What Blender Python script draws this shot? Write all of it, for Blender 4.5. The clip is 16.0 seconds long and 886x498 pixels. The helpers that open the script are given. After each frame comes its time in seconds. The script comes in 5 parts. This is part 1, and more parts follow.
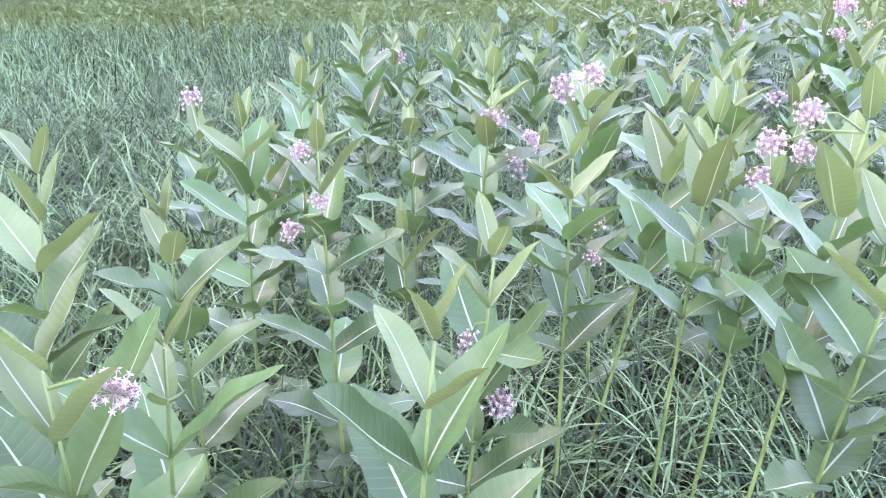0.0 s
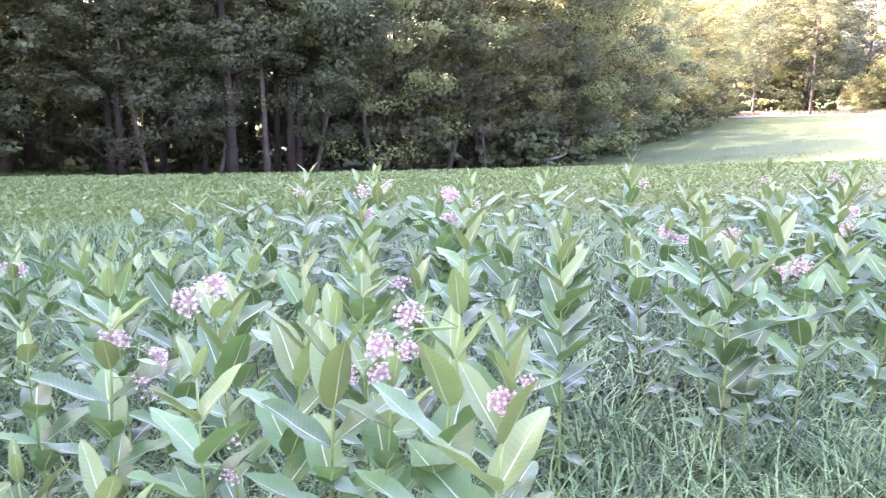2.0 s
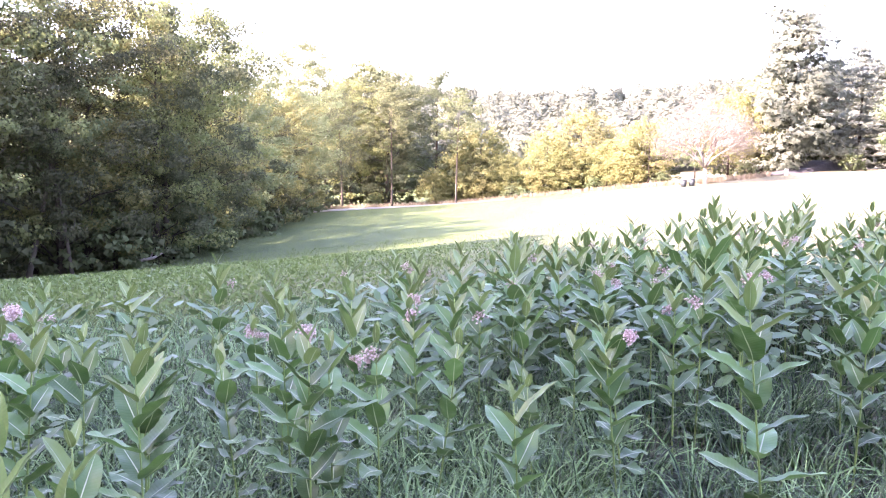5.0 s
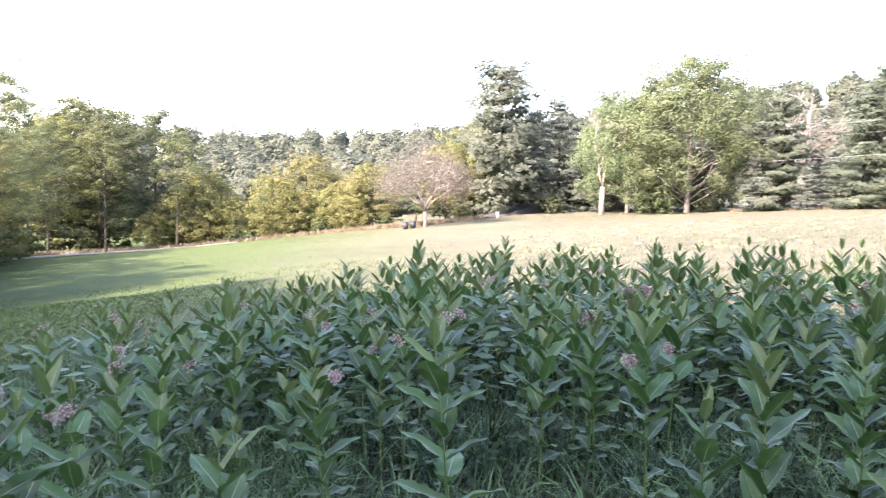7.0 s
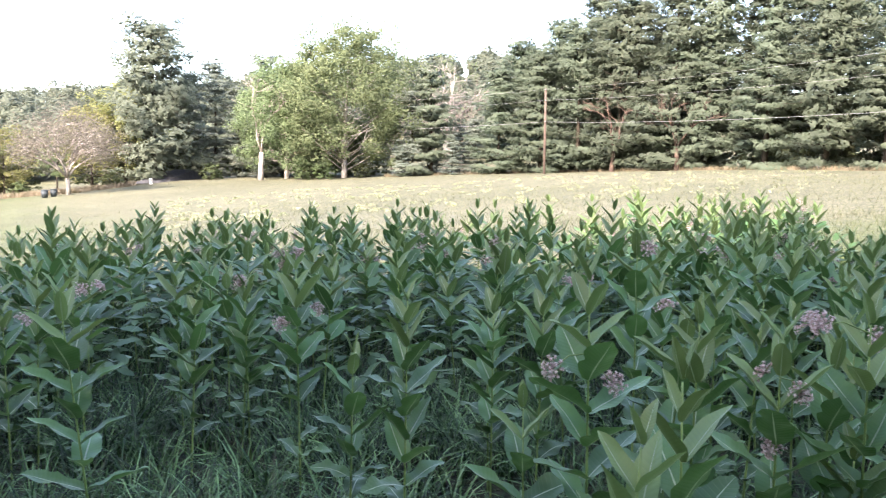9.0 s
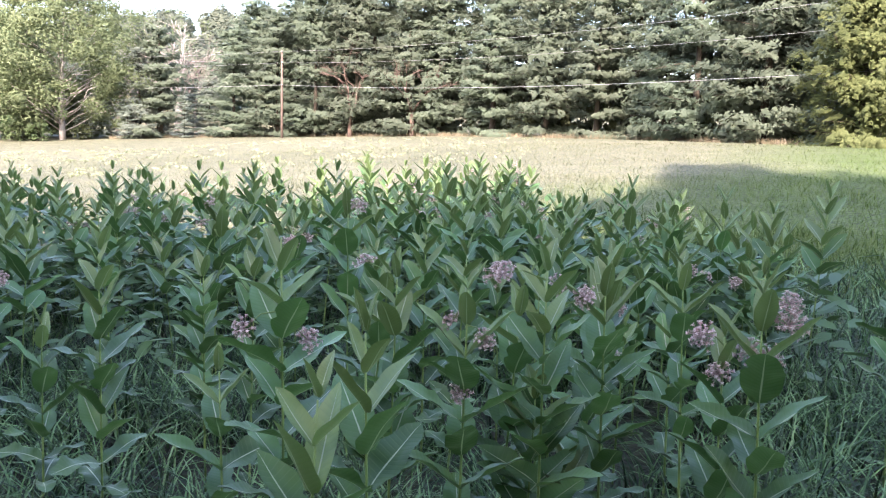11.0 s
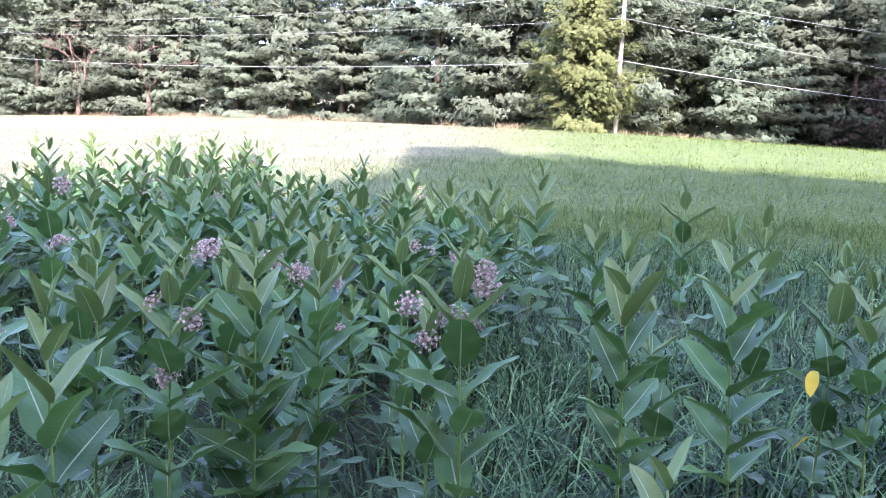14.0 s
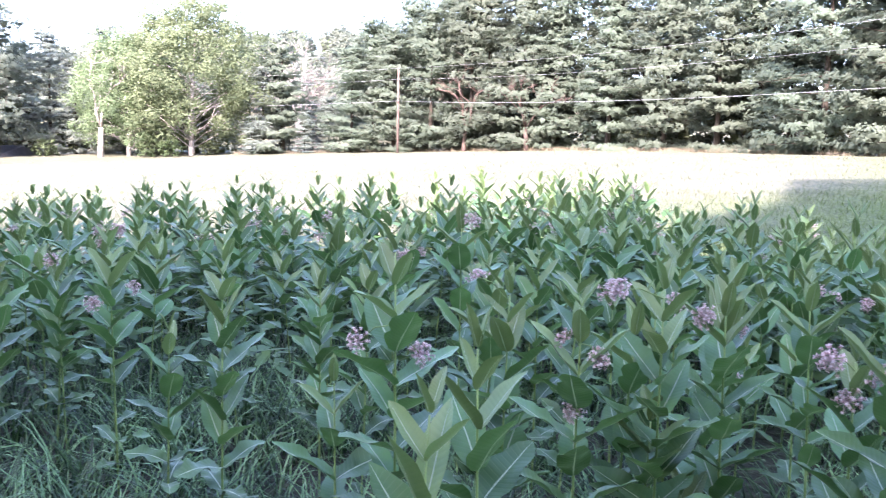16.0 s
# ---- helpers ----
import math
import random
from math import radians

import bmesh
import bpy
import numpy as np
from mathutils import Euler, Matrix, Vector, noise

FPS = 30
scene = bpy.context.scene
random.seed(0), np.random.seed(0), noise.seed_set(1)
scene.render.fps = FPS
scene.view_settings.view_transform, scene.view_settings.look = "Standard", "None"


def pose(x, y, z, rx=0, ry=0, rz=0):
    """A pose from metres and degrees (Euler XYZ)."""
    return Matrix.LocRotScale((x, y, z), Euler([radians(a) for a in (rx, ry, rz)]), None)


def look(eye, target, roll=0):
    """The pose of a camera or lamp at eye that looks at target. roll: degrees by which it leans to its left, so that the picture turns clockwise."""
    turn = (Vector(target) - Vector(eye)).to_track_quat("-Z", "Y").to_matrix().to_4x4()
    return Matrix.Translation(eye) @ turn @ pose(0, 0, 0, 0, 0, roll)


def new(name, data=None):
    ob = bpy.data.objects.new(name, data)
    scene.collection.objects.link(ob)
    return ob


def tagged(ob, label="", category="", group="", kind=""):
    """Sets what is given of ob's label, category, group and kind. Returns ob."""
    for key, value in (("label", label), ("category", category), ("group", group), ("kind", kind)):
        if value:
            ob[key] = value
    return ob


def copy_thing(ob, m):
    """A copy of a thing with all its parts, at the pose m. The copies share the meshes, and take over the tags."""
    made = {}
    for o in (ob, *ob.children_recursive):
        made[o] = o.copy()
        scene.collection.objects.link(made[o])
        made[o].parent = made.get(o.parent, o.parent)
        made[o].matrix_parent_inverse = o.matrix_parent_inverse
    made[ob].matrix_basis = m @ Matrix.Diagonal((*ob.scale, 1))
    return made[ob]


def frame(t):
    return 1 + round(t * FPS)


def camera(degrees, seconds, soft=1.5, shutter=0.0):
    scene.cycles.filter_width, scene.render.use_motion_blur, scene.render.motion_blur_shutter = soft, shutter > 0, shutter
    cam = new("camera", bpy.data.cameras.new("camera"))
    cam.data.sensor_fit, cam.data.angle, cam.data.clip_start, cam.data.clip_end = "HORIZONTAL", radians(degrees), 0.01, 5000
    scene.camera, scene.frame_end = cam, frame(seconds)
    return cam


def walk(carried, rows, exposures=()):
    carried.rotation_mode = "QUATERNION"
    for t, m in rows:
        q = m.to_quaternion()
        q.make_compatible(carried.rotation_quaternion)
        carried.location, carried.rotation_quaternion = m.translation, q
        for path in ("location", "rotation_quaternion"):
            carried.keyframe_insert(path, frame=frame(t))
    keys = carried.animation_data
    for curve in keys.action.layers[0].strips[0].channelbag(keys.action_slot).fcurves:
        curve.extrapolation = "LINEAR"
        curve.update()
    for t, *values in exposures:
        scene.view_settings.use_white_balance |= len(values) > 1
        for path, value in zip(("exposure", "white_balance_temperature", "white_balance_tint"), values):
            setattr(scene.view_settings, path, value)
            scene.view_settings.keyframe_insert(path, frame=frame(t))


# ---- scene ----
cam = camera(53.8, 16.0, soft=1.05, shutter=0.2)
PATH = [
    (0, (0.155, -0.062, 1.445), (0.119, 1.758, 0.616), -0.07),
    (0.5, (0.162, -0.060, 1.450), (0.184, 1.762, 0.626), -0.11),
    (1, (0.176, -0.060, 1.470), (0.406, 1.805, 0.787), 0.21),
    (1.5, (0.208, -0.059, 1.496), (0.726, 1.801, 0.972), 0.80),
    (2, (0.236, -0.062, 1.506), (0.951, 1.753, 1.066), 0.29),
    (2.5, (0.262, -0.063, 1.510), (1.137, 1.688, 1.098), 0.45),
    (3, (0.279, -0.077, 1.522), (1.286, 1.615, 1.170), 0.68),
    (3.5, (0.296, -0.092, 1.527), (1.418, 1.533, 1.210), 0.50),
    (4, (0.315, -0.111, 1.536), (1.606, 1.384, 1.224), 0.88),
    (4.2, (0.322, -0.122, 1.541), (1.670, 1.326, 1.247), 0.54),
    (6.3, (0.188, -0.280, 1.565), (1.800, 0.898, 1.438), 1.52),
    (6.5, (0.211, -0.301, 1.576), (1.882, 0.788, 1.428), 1.69),
    (7, (0.216, -0.333, 1.577), (2.027, 0.508, 1.457), 0.56),
    (7.5, (0.223, -0.316, 1.577), (2.115, 0.320, 1.444), 0.58),
    (8, (0.232, -0.318, 1.574), (2.167, 0.171, 1.433), 0.85),
    (8.5, (0.257, -0.348, 1.567), (2.231, -0.081, 1.389), 1.14),
    (9, (0.273, -0.380, 1.558), (2.262, -0.279, 1.368), 0.58),
    (9.5, (0.287, -0.421, 1.549), (2.273, -0.538, 1.346), 0.33),
    (9.7, (0.294, -0.437, 1.546), (2.274, -0.623, 1.332), 0.54),
    (11.8, (0.311, -0.531, 1.527), (2.179, -1.197, 1.272), 1.34),
    (12, (0.304, -0.540, 1.528), (2.151, -1.265, 1.276), 1.24),
    (12.5, (0.288, -0.569, 1.521), (2.058, -1.462, 1.255), 1.01),
    (13, (0.274, -0.589, 1.519), (1.970, -1.617, 1.260), 1.67),
    (13.5, (0.272, -0.594, 1.518), (1.965, -1.624, 1.246), 1.67),
    (14, (0.272, -0.599, 1.515), (1.978, -1.604, 1.234), 2.17),
    (14.5, (0.284, -0.598, 1.514), (2.046, -1.500, 1.230), 1.71),
    (15, (0.299, -0.579, 1.519), (2.138, -1.318, 1.254), 1.54),
    (15.5, (0.305, -0.539, 1.526), (2.235, -1.001, 1.277), 0.86),
    (16, (0.317, -0.502, 1.533), (2.290, -0.731, 1.301), 1.15),
]
# seconds, stops, kelvin, tint
EXPO = [(0.0, 4.62, 6880, 51), (1.0, 4.65, 6840, 51), (2.0, 4.69, 6790, 52), (3.0, 4.65, 6750, 53), (4.2, 4.5, 6700, 52), (6.3, 3.08, 6650, 34),
        (9.7, 2.74, 6560, 18), (12.0, 3.0, 6240, 26), (14.0, 3.3, 5860, 29), (16.0, 3.38, 5860, 31)]
walk(cam, [(t, look(eye, target, roll)) for t, eye, target, roll in PATH], EXPO)

# ---- sky and sun ----
SUN_AZ, SUN_EL = 295.0, 36.0  # compass degrees from +y towards +x, degrees above the horizon
world = bpy.data.worlds.new("world")
scene.world = world
world.use_nodes = True
sky = world.node_tree.nodes.new("ShaderNodeTexSky")
sky.sky_type = "NISHITA"
sky.sun_disc = False
sky.sun_elevation = radians(SUN_EL)
sky.sun_rotation = radians(SUN_AZ)
sky.air_density, sky.dust_density, sky.ozone_density = 1.0, 2.2, 1.0
bg = world.node_tree.nodes["Background"]
bg.inputs["Strength"].default_value = 0.15
world.node_tree.links.new(sky.outputs[0], bg.inputs["Color"])
sun_dir = Vector((math.sin(radians(SUN_AZ)) * math.cos(radians(SUN_EL)), math.cos(radians(SUN_AZ)) * math.cos(radians(SUN_EL)), math.sin(radians(SUN_EL))))
sun = new("sun", bpy.data.lights.new("sun", "SUN"))
sun.data.energy, sun.data.angle, sun.data.color = 3.3, radians(0.6), (1.0, 0.91, 0.8)
sun.matrix_world = look(sun_dir * 200, (0, 0, 0))


# ---- materials ----
def material(name, rough=0.6):
    m = bpy.data.materials.new(name)
    m.use_nodes = True
    b = m.node_tree.nodes["Principled BSDF"]
    b.inputs["Roughness"].default_value = rough
    b.inputs["Specular IOR Level"].default_value = 0.3
    return m, m.node_tree.nodes, m.node_tree.links, b


def ramp(nodes, stops):
    r = nodes.new("ShaderNodeValToRGB")
    while len(r.color_ramp.elements) < len(stops):
        r.color_ramp.elements.new(0.5)
    for e, (p, c) in zip(r.color_ramp.elements, stops):
        e.position, e.color = p, (*c, 1)
    return r


def noise_tex(nodes, links, scale, detail=3.0, coord="Object"):
    n = nodes.new("ShaderNodeTexNoise")
    n.inputs["Scale"].default_value, n.inputs["Detail"].default_value = scale, detail
    c = nodes.new("ShaderNodeTexCoord")
    links.new(c.outputs[coord], n.inputs["Vector"])
    return n


def mixed(nodes, links, kind, fac, a, b):
    m = nodes.new("ShaderNodeMix")
    m.data_type, m.blend_type = "RGBA", kind
    for sock, v in ((m.inputs["Factor"], fac), (m.inputs["A"], a), (m.inputs["B"], b)):
        if isinstance(v, (int, float)):
            sock.default_value = v
        elif isinstance(v, tuple):
            sock.default_value = (*v, 1)
        else:
            links.new(v, sock)
    return m.outputs["Result"]


def maths(nodes, links, op, a, b=0.0, c=0.0):
    m = nodes.new("ShaderNodeMath")
    m.operation = op
    for sock, v in zip(m.inputs, (a, b, c)):
        if isinstance(v, (int, float)):
            sock.default_value = v
        else:
            links.new(v, sock)
    return m.outputs[0]


def bump(nodes, links, height, strength, dist, bsdf):
    b = nodes.new("ShaderNodeBump")
    b.inputs["Strength"].default_value, b.inputs["Distance"].default_value = strength, dist
    links.new(height, b.inputs["Height"])
    links.new(b.outputs[0], bsdf.inputs["Normal"])


def thin(nodes, links, bsdf, color, share):
    """Light that passes through a thin leaf."""
    t = nodes.new("ShaderNodeBsdfTranslucent")
    links.new(color, t.inputs["Color"])
    mix = nodes.new("ShaderNodeMixShader")
    mix.inputs[0].default_value = share
    links.new(bsdf.outputs[0], mix.inputs[1])
    links.new(t.outputs[0], mix.inputs[2])
    links.new(mix.outputs[0], nodes["Material Output"].inputs["Surface"])


def crown_material(name, dark, mid, light, share=0.3, rough=0.85):
    """Foliage whose small leaves differ one by one, and tree by tree."""
    m, n, l, b = material(name, rough)
    geo, ob = n.new("ShaderNodeNewGeometry"), n.new("ShaderNodeObjectInfo")
    r = ramp(n, [(0.0, dark), (0.5, mid), (1.0, light)])
    big = noise_tex(n, l, 0.5, 2.0)
    v = maths(n, l, "ADD", maths(n, l, "MULTIPLY", geo.outputs["Random Per Island"], 0.55), maths(n, l, "MULTIPLY", big.outputs["Fac"], 0.45))
    l.new(v, r.inputs["Fac"])
    hsv = n.new("ShaderNodeHueSaturation")
    l.new(r.outputs[0], hsv.inputs["Color"])
    l.new(maths(n, l, "MULTIPLY_ADD", ob.outputs["Random"], 0.04, 0.48), hsv.inputs["Hue"])
    l.new(maths(n, l, "MULTIPLY_ADD", ob.outputs["Random"], 0.34, 0.84), hsv.inputs["Value"])
    l.new(hsv.outputs[0], b.inputs["Base Color"])
    thin(n, l, b, hsv.outputs[0], share)
    return m


def bark_material(name, dark, light, scale=6.0):
    m, n, l, b = material(name, 0.9)
    t = noise_tex(n, l, scale, 6.0)
    t2 = noise_tex(n, l, scale * 0.2, 2.0)
    r = ramp(n, [(0.3, dark), (0.7, light)])
    l.new(maths(n, l, "MULTIPLY_ADD", t2.outputs["Fac"], 0.5, maths(n, l, "MULTIPLY", t.outputs["Fac"], 0.5)), r.inputs["Fac"])
    l.new(r.outputs[0], b.inputs["Base Color"])
    bump(n, l, t.outputs["Fac"], 0.6, 0.03, b)
    return m


def milkweed_leaf_material(name, base, light, share):
    m, n, l, b = material(name, 0.43)
    b.inputs["Specular IOR Level"].default_value = 0.4
    uv = n.new("ShaderNodeTexCoord")
    xyz = n.new("ShaderNodeSeparateXYZ")
    l.new(uv.outputs["UV"], xyz.inputs[0])
    across = maths(n, l, "ABSOLUTE", maths(n, l, "MULTIPLY_ADD", xyz.outputs["X"], 2.0, -1.0))
    # the midrib tapers towards the tip
    width = maths(n, l, "MULTIPLY_ADD", xyz.outputs["Y"], -0.034, 0.056)
    rib = maths(n, l, "LESS_THAN", across, width)
    # side veins run out and forward
    vein = maths(n, l, "FRACT", maths(n, l, "MULTIPLY", maths(n, l, "SUBTRACT", xyz.outputs["Y"], maths(n, l, "MULTIPLY", across, 0.07)), 15.0))
    fine = maths(n, l, "MULTIPLY", maths(n, l, "LESS_THAN", vein, 0.13), 0.3)
    ob = n.new("ShaderNodeObjectInfo")
    spots = noise_tex(n, l, 9.0, 4.0)
    r = ramp(n, [(0.25, base), (0.8, light)])
    l.new(maths(n, l, "MULTIPLY_ADD", ob.outputs["Random"], 0.5, maths(n, l, "MULTIPLY", spots.outputs["Fac"], 0.5)), r.inputs["Fac"])
    hsv = n.new("ShaderNodeHueSaturation")
    l.new(r.outputs[0], hsv.inputs["Color"])
    l.new(maths(n, l, "MULTIPLY_ADD", ob.outputs["Random"], 0.026, 0.496), hsv.inputs["Hue"])
    c1 = mixed(n, l, "MIX", fine, hsv.outputs[0], (0.11, 0.17, 0.075))
    c2 = mixed(n, l, "MIX", rib, c1, (0.31, 0.37, 0.24))
    l.new(c2, b.inputs["Base Color"])
    b.inputs["Sheen Weight"].default_value = 0.03
    b.inputs["Sheen Roughness"].default_value = 0.6
    height = maths(n, l, "MULTIPLY_ADD", spots.outputs["Fac"], 0.4, maths(n, l, "MULTIPLY", maths(n, l, "PINGPONG", vein, 0.5), 0.8))
    bump(n, l, height, 0.25, 0.003, b)
    # light that has passed through the blade is yellower
    thin(n, l, b, mixed(n, l, "MULTIPLY", 1.0, c2, (1.2, 1.15, 0.86)), share)
    return m


def plain_material(name, a, c, rough=0.6, scale=12.0, metal=0.0, share=0.0):
    m, n, l, b = material(name, rough)
    t = noise_tex(n, l, scale, 4.0)
    r = ramp(n, [(0.3, a), (0.7, c)])
    l.new(t.outputs["Fac"], r.inputs["Fac"])
    l.new(r.outputs[0], b.inputs["Base Color"])
    b.inputs["Metallic"].default_value = metal
    bump(n, l, t.outputs["Fac"], 0.2, 0.01, b)
    if share:
        thin(n, l, b, r.outputs[0], share)
    return m


def dryness(n, l):
    """0 on the green low side of the meadow and in its shaded band, 1 on the dry high side."""
    coord, xyz, span = n.new("ShaderNodeTexCoord"), n.new("ShaderNodeSeparateXYZ"), n.new("ShaderNodeMapRange")
    l.new(coord.outputs["Object"], xyz.inputs[0])
    patch = noise_tex(n, l, 0.12, 3.0)
    span.inputs["From Min"].default_value, span.inputs["From Max"].default_value = 12.0, -6.0
    slant = maths(n, l, "MULTIPLY_ADD", xyz.outputs["X"], -0.55, maths(n, l, "SUBTRACT", xyz.outputs["Y"], 6.0))
    l.new(maths(n, l, "MULTIPLY_ADD", patch.outputs["Fac"], 12.0, slant), span.inputs["Value"])
    # shade put into the colour: the band beyond the patch stays green
    shade_green = n.new("ShaderNodeMapRange")
    shade_green.inputs["From Min"].default_value, shade_green.inputs["From Max"].default_value = 6.0, 14.0
    shade_green.inputs["To Min"].default_value = 0.05
    l.new(maths(n, l, "MULTIPLY_ADD", xyz.outputs["Y"], 0.9, maths(n, l, "MULTIPLY_ADD", patch.outputs["Fac"], 14.0, maths(n, l, "SUBTRACT", xyz.outputs["X"], 7.0))), shade_green.inputs["Value"])
    return maths(n, l, "MULTIPLY", span.outputs["Result"], shade_green.outputs["Result"])


def grass_material(name, stops, share=0.3, dry=None):
    m, n, l, b = material(name, 0.55 if dry else 0.45)
    b.inputs["Specular IOR Level"].default_value = 0.14 if dry else 0.3
    geo = n.new("ShaderNodeNewGeometry")
    big = noise_tex(n, l, 0.35, 3.0)
    v = maths(n, l, "MULTIPLY_ADD", geo.outputs["Random Per Island"], 0.6, maths(n, l, "MULTIPLY", big.outputs["Fac"], 0.4))
    r = ramp(n, stops)
    l.new(v, r.inputs["Fac"])
    color = r.outputs[0]
    if dry:
        r2 = ramp(n, dry)
        l.new(v, r2.inputs["Fac"])
        color = mixed(n, l, "MIX", dryness(n, l), color, r2.outputs[0])
    l.new(color, b.inputs["Base Color"])
    thin(n, l, b, color, share)
    return m


LEAF = milkweed_leaf_material("milkweed_leaf", (0.037, 0.09, 0.024), (0.112, 0.2, 0.06), 0.27)
# leaf green darkened: the shade low in the colony is put into its colour
SHADED_LEAF = milkweed_leaf_material("shaded_milkweed_leaf", (0.03, 0.07, 0.021), (0.088, 0.15, 0.05), 0.22)
TOP_LEAF = milkweed_leaf_material("young_milkweed_leaf", (0.105, 0.155, 0.048), (0.175, 0.235, 0.083), 0.25)
YELLOW = plain_material("yellowed_leaf", (0.55, 0.4, 0.03), (0.75, 0.55, 0.06), 0.5, 8.0, share=0.25)
STEM = plain_material("milkweed_stem", (0.12, 0.19, 0.05), (0.19, 0.27, 0.085), 0.5, 20.0)
HOOD = plain_material("flower_hood", (0.57, 0.45, 0.415), (0.71, 0.595, 0.555), 0.5, 60.0, share=0.2)
PETAL = plain_material("flower_petal", (0.4, 0.25, 0.235), (0.53, 0.37, 0.345), 0.6, 60.0, share=0.2)
PEDICEL = plain_material("flower_stalk", (0.3, 0.2, 0.19), (0.42, 0.3, 0.28), 0.6, 60.0)
GRASS = grass_material("grass_blades", [(0.3, (0.01, 0.026, 0.008)), (0.5, (0.032, 0.073, 0.023)), (0.64, (0.075, 0.155, 0.053)), (0.78, (0.15, 0.265, 0.105)), (0.95, (0.23, 0.345, 0.17))], share=0.2)
PALE_GRASS = grass_material("pale_grass_blades", [(0.3, (0.02, 0.045, 0.014)), (0.46, (0.054, 0.112, 0.036)), (0.6, (0.11, 0.21, 0.074)), (0.75, (0.185, 0.31, 0.126)), (0.92, (0.26, 0.385, 0.19))], share=0.26)
FIELD = grass_material("field_grass", [(0.0, (0.07, 0.112, 0.025)), (0.5, (0.105, 0.152, 0.038)), (0.85, (0.138, 0.183, 0.053)), (1.0, (0.178, 0.21, 0.074))], share=0.48, dry=[(0.0, (0.122, 0.134, 0.07)), (0.5, (0.188, 0.196, 0.114)), (1.0, (0.26, 0.258, 0.16))])
STRAW = grass_material("tall_straw", [(0.0, (0.15, 0.14, 0.08)), (0.5, (0.225, 0.185, 0.12)), (1.0, (0.3, 0.235, 0.16))])
OAK = crown_material("dark_oak_leaves", (0.043, 0.054, 0.028), (0.081, 0.095, 0.047), (0.14, 0.153, 0.076), 0.44)
MAPLE = crown_material("green_maple_leaves", (0.072, 0.098, 0.042), (0.114, 0.146, 0.066), (0.162, 0.197, 0.095), 0.4)
LOCUST = crown_material("yellow_green_leaves", (0.14, 0.153, 0.056), (0.212, 0.217, 0.086), (0.29, 0.278, 0.116), 0.42)
PINE = crown_material("white_pine_needles", (0.126, 0.155, 0.106), (0.148, 0.179, 0.124), (0.172, 0.204, 0.142), 0.58)
PALE_PINE = crown_material("pale_pine_needles", (0.135, 0.165, 0.118), (0.168, 0.202, 0.146), (0.2, 0.236, 0.172), 0.46)
CEDAR = crown_material("cedar_sprays", (0.085, 0.108, 0.038), (0.13, 0.155, 0.058), (0.178, 0.2, 0.08), 0.45)
# maple green made lighter and yellower, with sunlight put into the colour
SUNNY = crown_material("sunlit_maple_leaves", (0.1, 0.12, 0.042), (0.19, 0.21, 0.08), (0.3, 0.31, 0.135), 0.55)
# lighter copy of the maple green; glare over the wood is in its colour
LIT_WOODLAND = crown_material("lit_woodland_maple_leaves", (0.095, 0.12, 0.054), (0.16, 0.19, 0.09), (0.235, 0.26, 0.13), 0.5)
RUSSET = crown_material("russet_leaves", (0.115, 0.103, 0.08), (0.165, 0.149, 0.115), (0.21, 0.19, 0.148), 0.3)
RED_LEAF = crown_material("dark_red_leaves", (0.022, 0.016, 0.013), (0.04, 0.026, 0.022), (0.065, 0.042, 0.035), 0.2)
# leaf green greyed and paled, so distance haze is part of the colour
HAZY_FARWOOD = crown_material("hazed_far_wood_leaves", (0.1, 0.118, 0.084), (0.124, 0.142, 0.102), (0.152, 0.166, 0.122), 0.42)
ASH_LEAF = crown_material("ash_leaves", (0.098, 0.13, 0.06), (0.147, 0.185, 0.092), (0.208, 0.245, 0.13), 0.45)
BLUE_PINE = crown_material("blue_grey_pine_needles", (0.15, 0.175, 0.14), (0.19, 0.22, 0.178), (0.225, 0.255, 0.205), 0.48)
BARK = bark_material("grey_brown_bark", (0.02, 0.015, 0.01), (0.06, 0.046, 0.032))
GREY_BARK = bark_material("grey_bark", (0.045, 0.036, 0.027), (0.115, 0.095, 0.073), 5.0)
PALE_BARK = bark_material("pale_bark", (0.2, 0.175, 0.15), (0.42, 0.38, 0.34), 3.0)
TWIG_BARK = bark_material("grey_pink_twigs", (0.12, 0.096, 0.084), (0.25, 0.205, 0.18), 4.0)
POLE_WOOD = bark_material("weathered_pole_wood", (0.075, 0.055, 0.044), (0.14, 0.1, 0.078), 4.0)
PALE_WEEDS = grass_material("pale_weed_leaves", [(0.0, (0.2, 0.225, 0.12)), (0.5, (0.28, 0.3, 0.17)), (1.0, (0.38, 0.39, 0.25))])
WEEDS = grass_material("meadow_weed_leaves", [(0.0, (0.088, 0.14, 0.038)), (0.5, (0.115, 0.172, 0.051)), (1.0, (0.142, 0.2, 0.065))])


# ---- mesh helpers ----
def mesh_of(name, verts, faces, mats, uvs=None, slots=None, smooth=False):
    me = bpy.data.meshes.new(name)
    me.from_pydata([tuple(v) for v in verts], [], [tuple(f) for f in faces])
    for m in mats:
        me.materials.append(m)
    if uvs is not None:
        layer = me.uv_layers.new()
        idx = np.empty(len(me.loops), dtype=np.int32)
        me.loops.foreach_get("vertex_index", idx)
        layer.data.foreach_set("uv", np.asarray(uvs, dtype=np.float32)[idx].ravel())
    if slots is not None:
        me.polygons.foreach_set("material_index", np.asarray(slots, dtype=np.int32))
    if smooth:
        me.polygons.foreach_set("use_smooth", np.ones(len(me.polygons), dtype=bool))
    me.update()
    return me


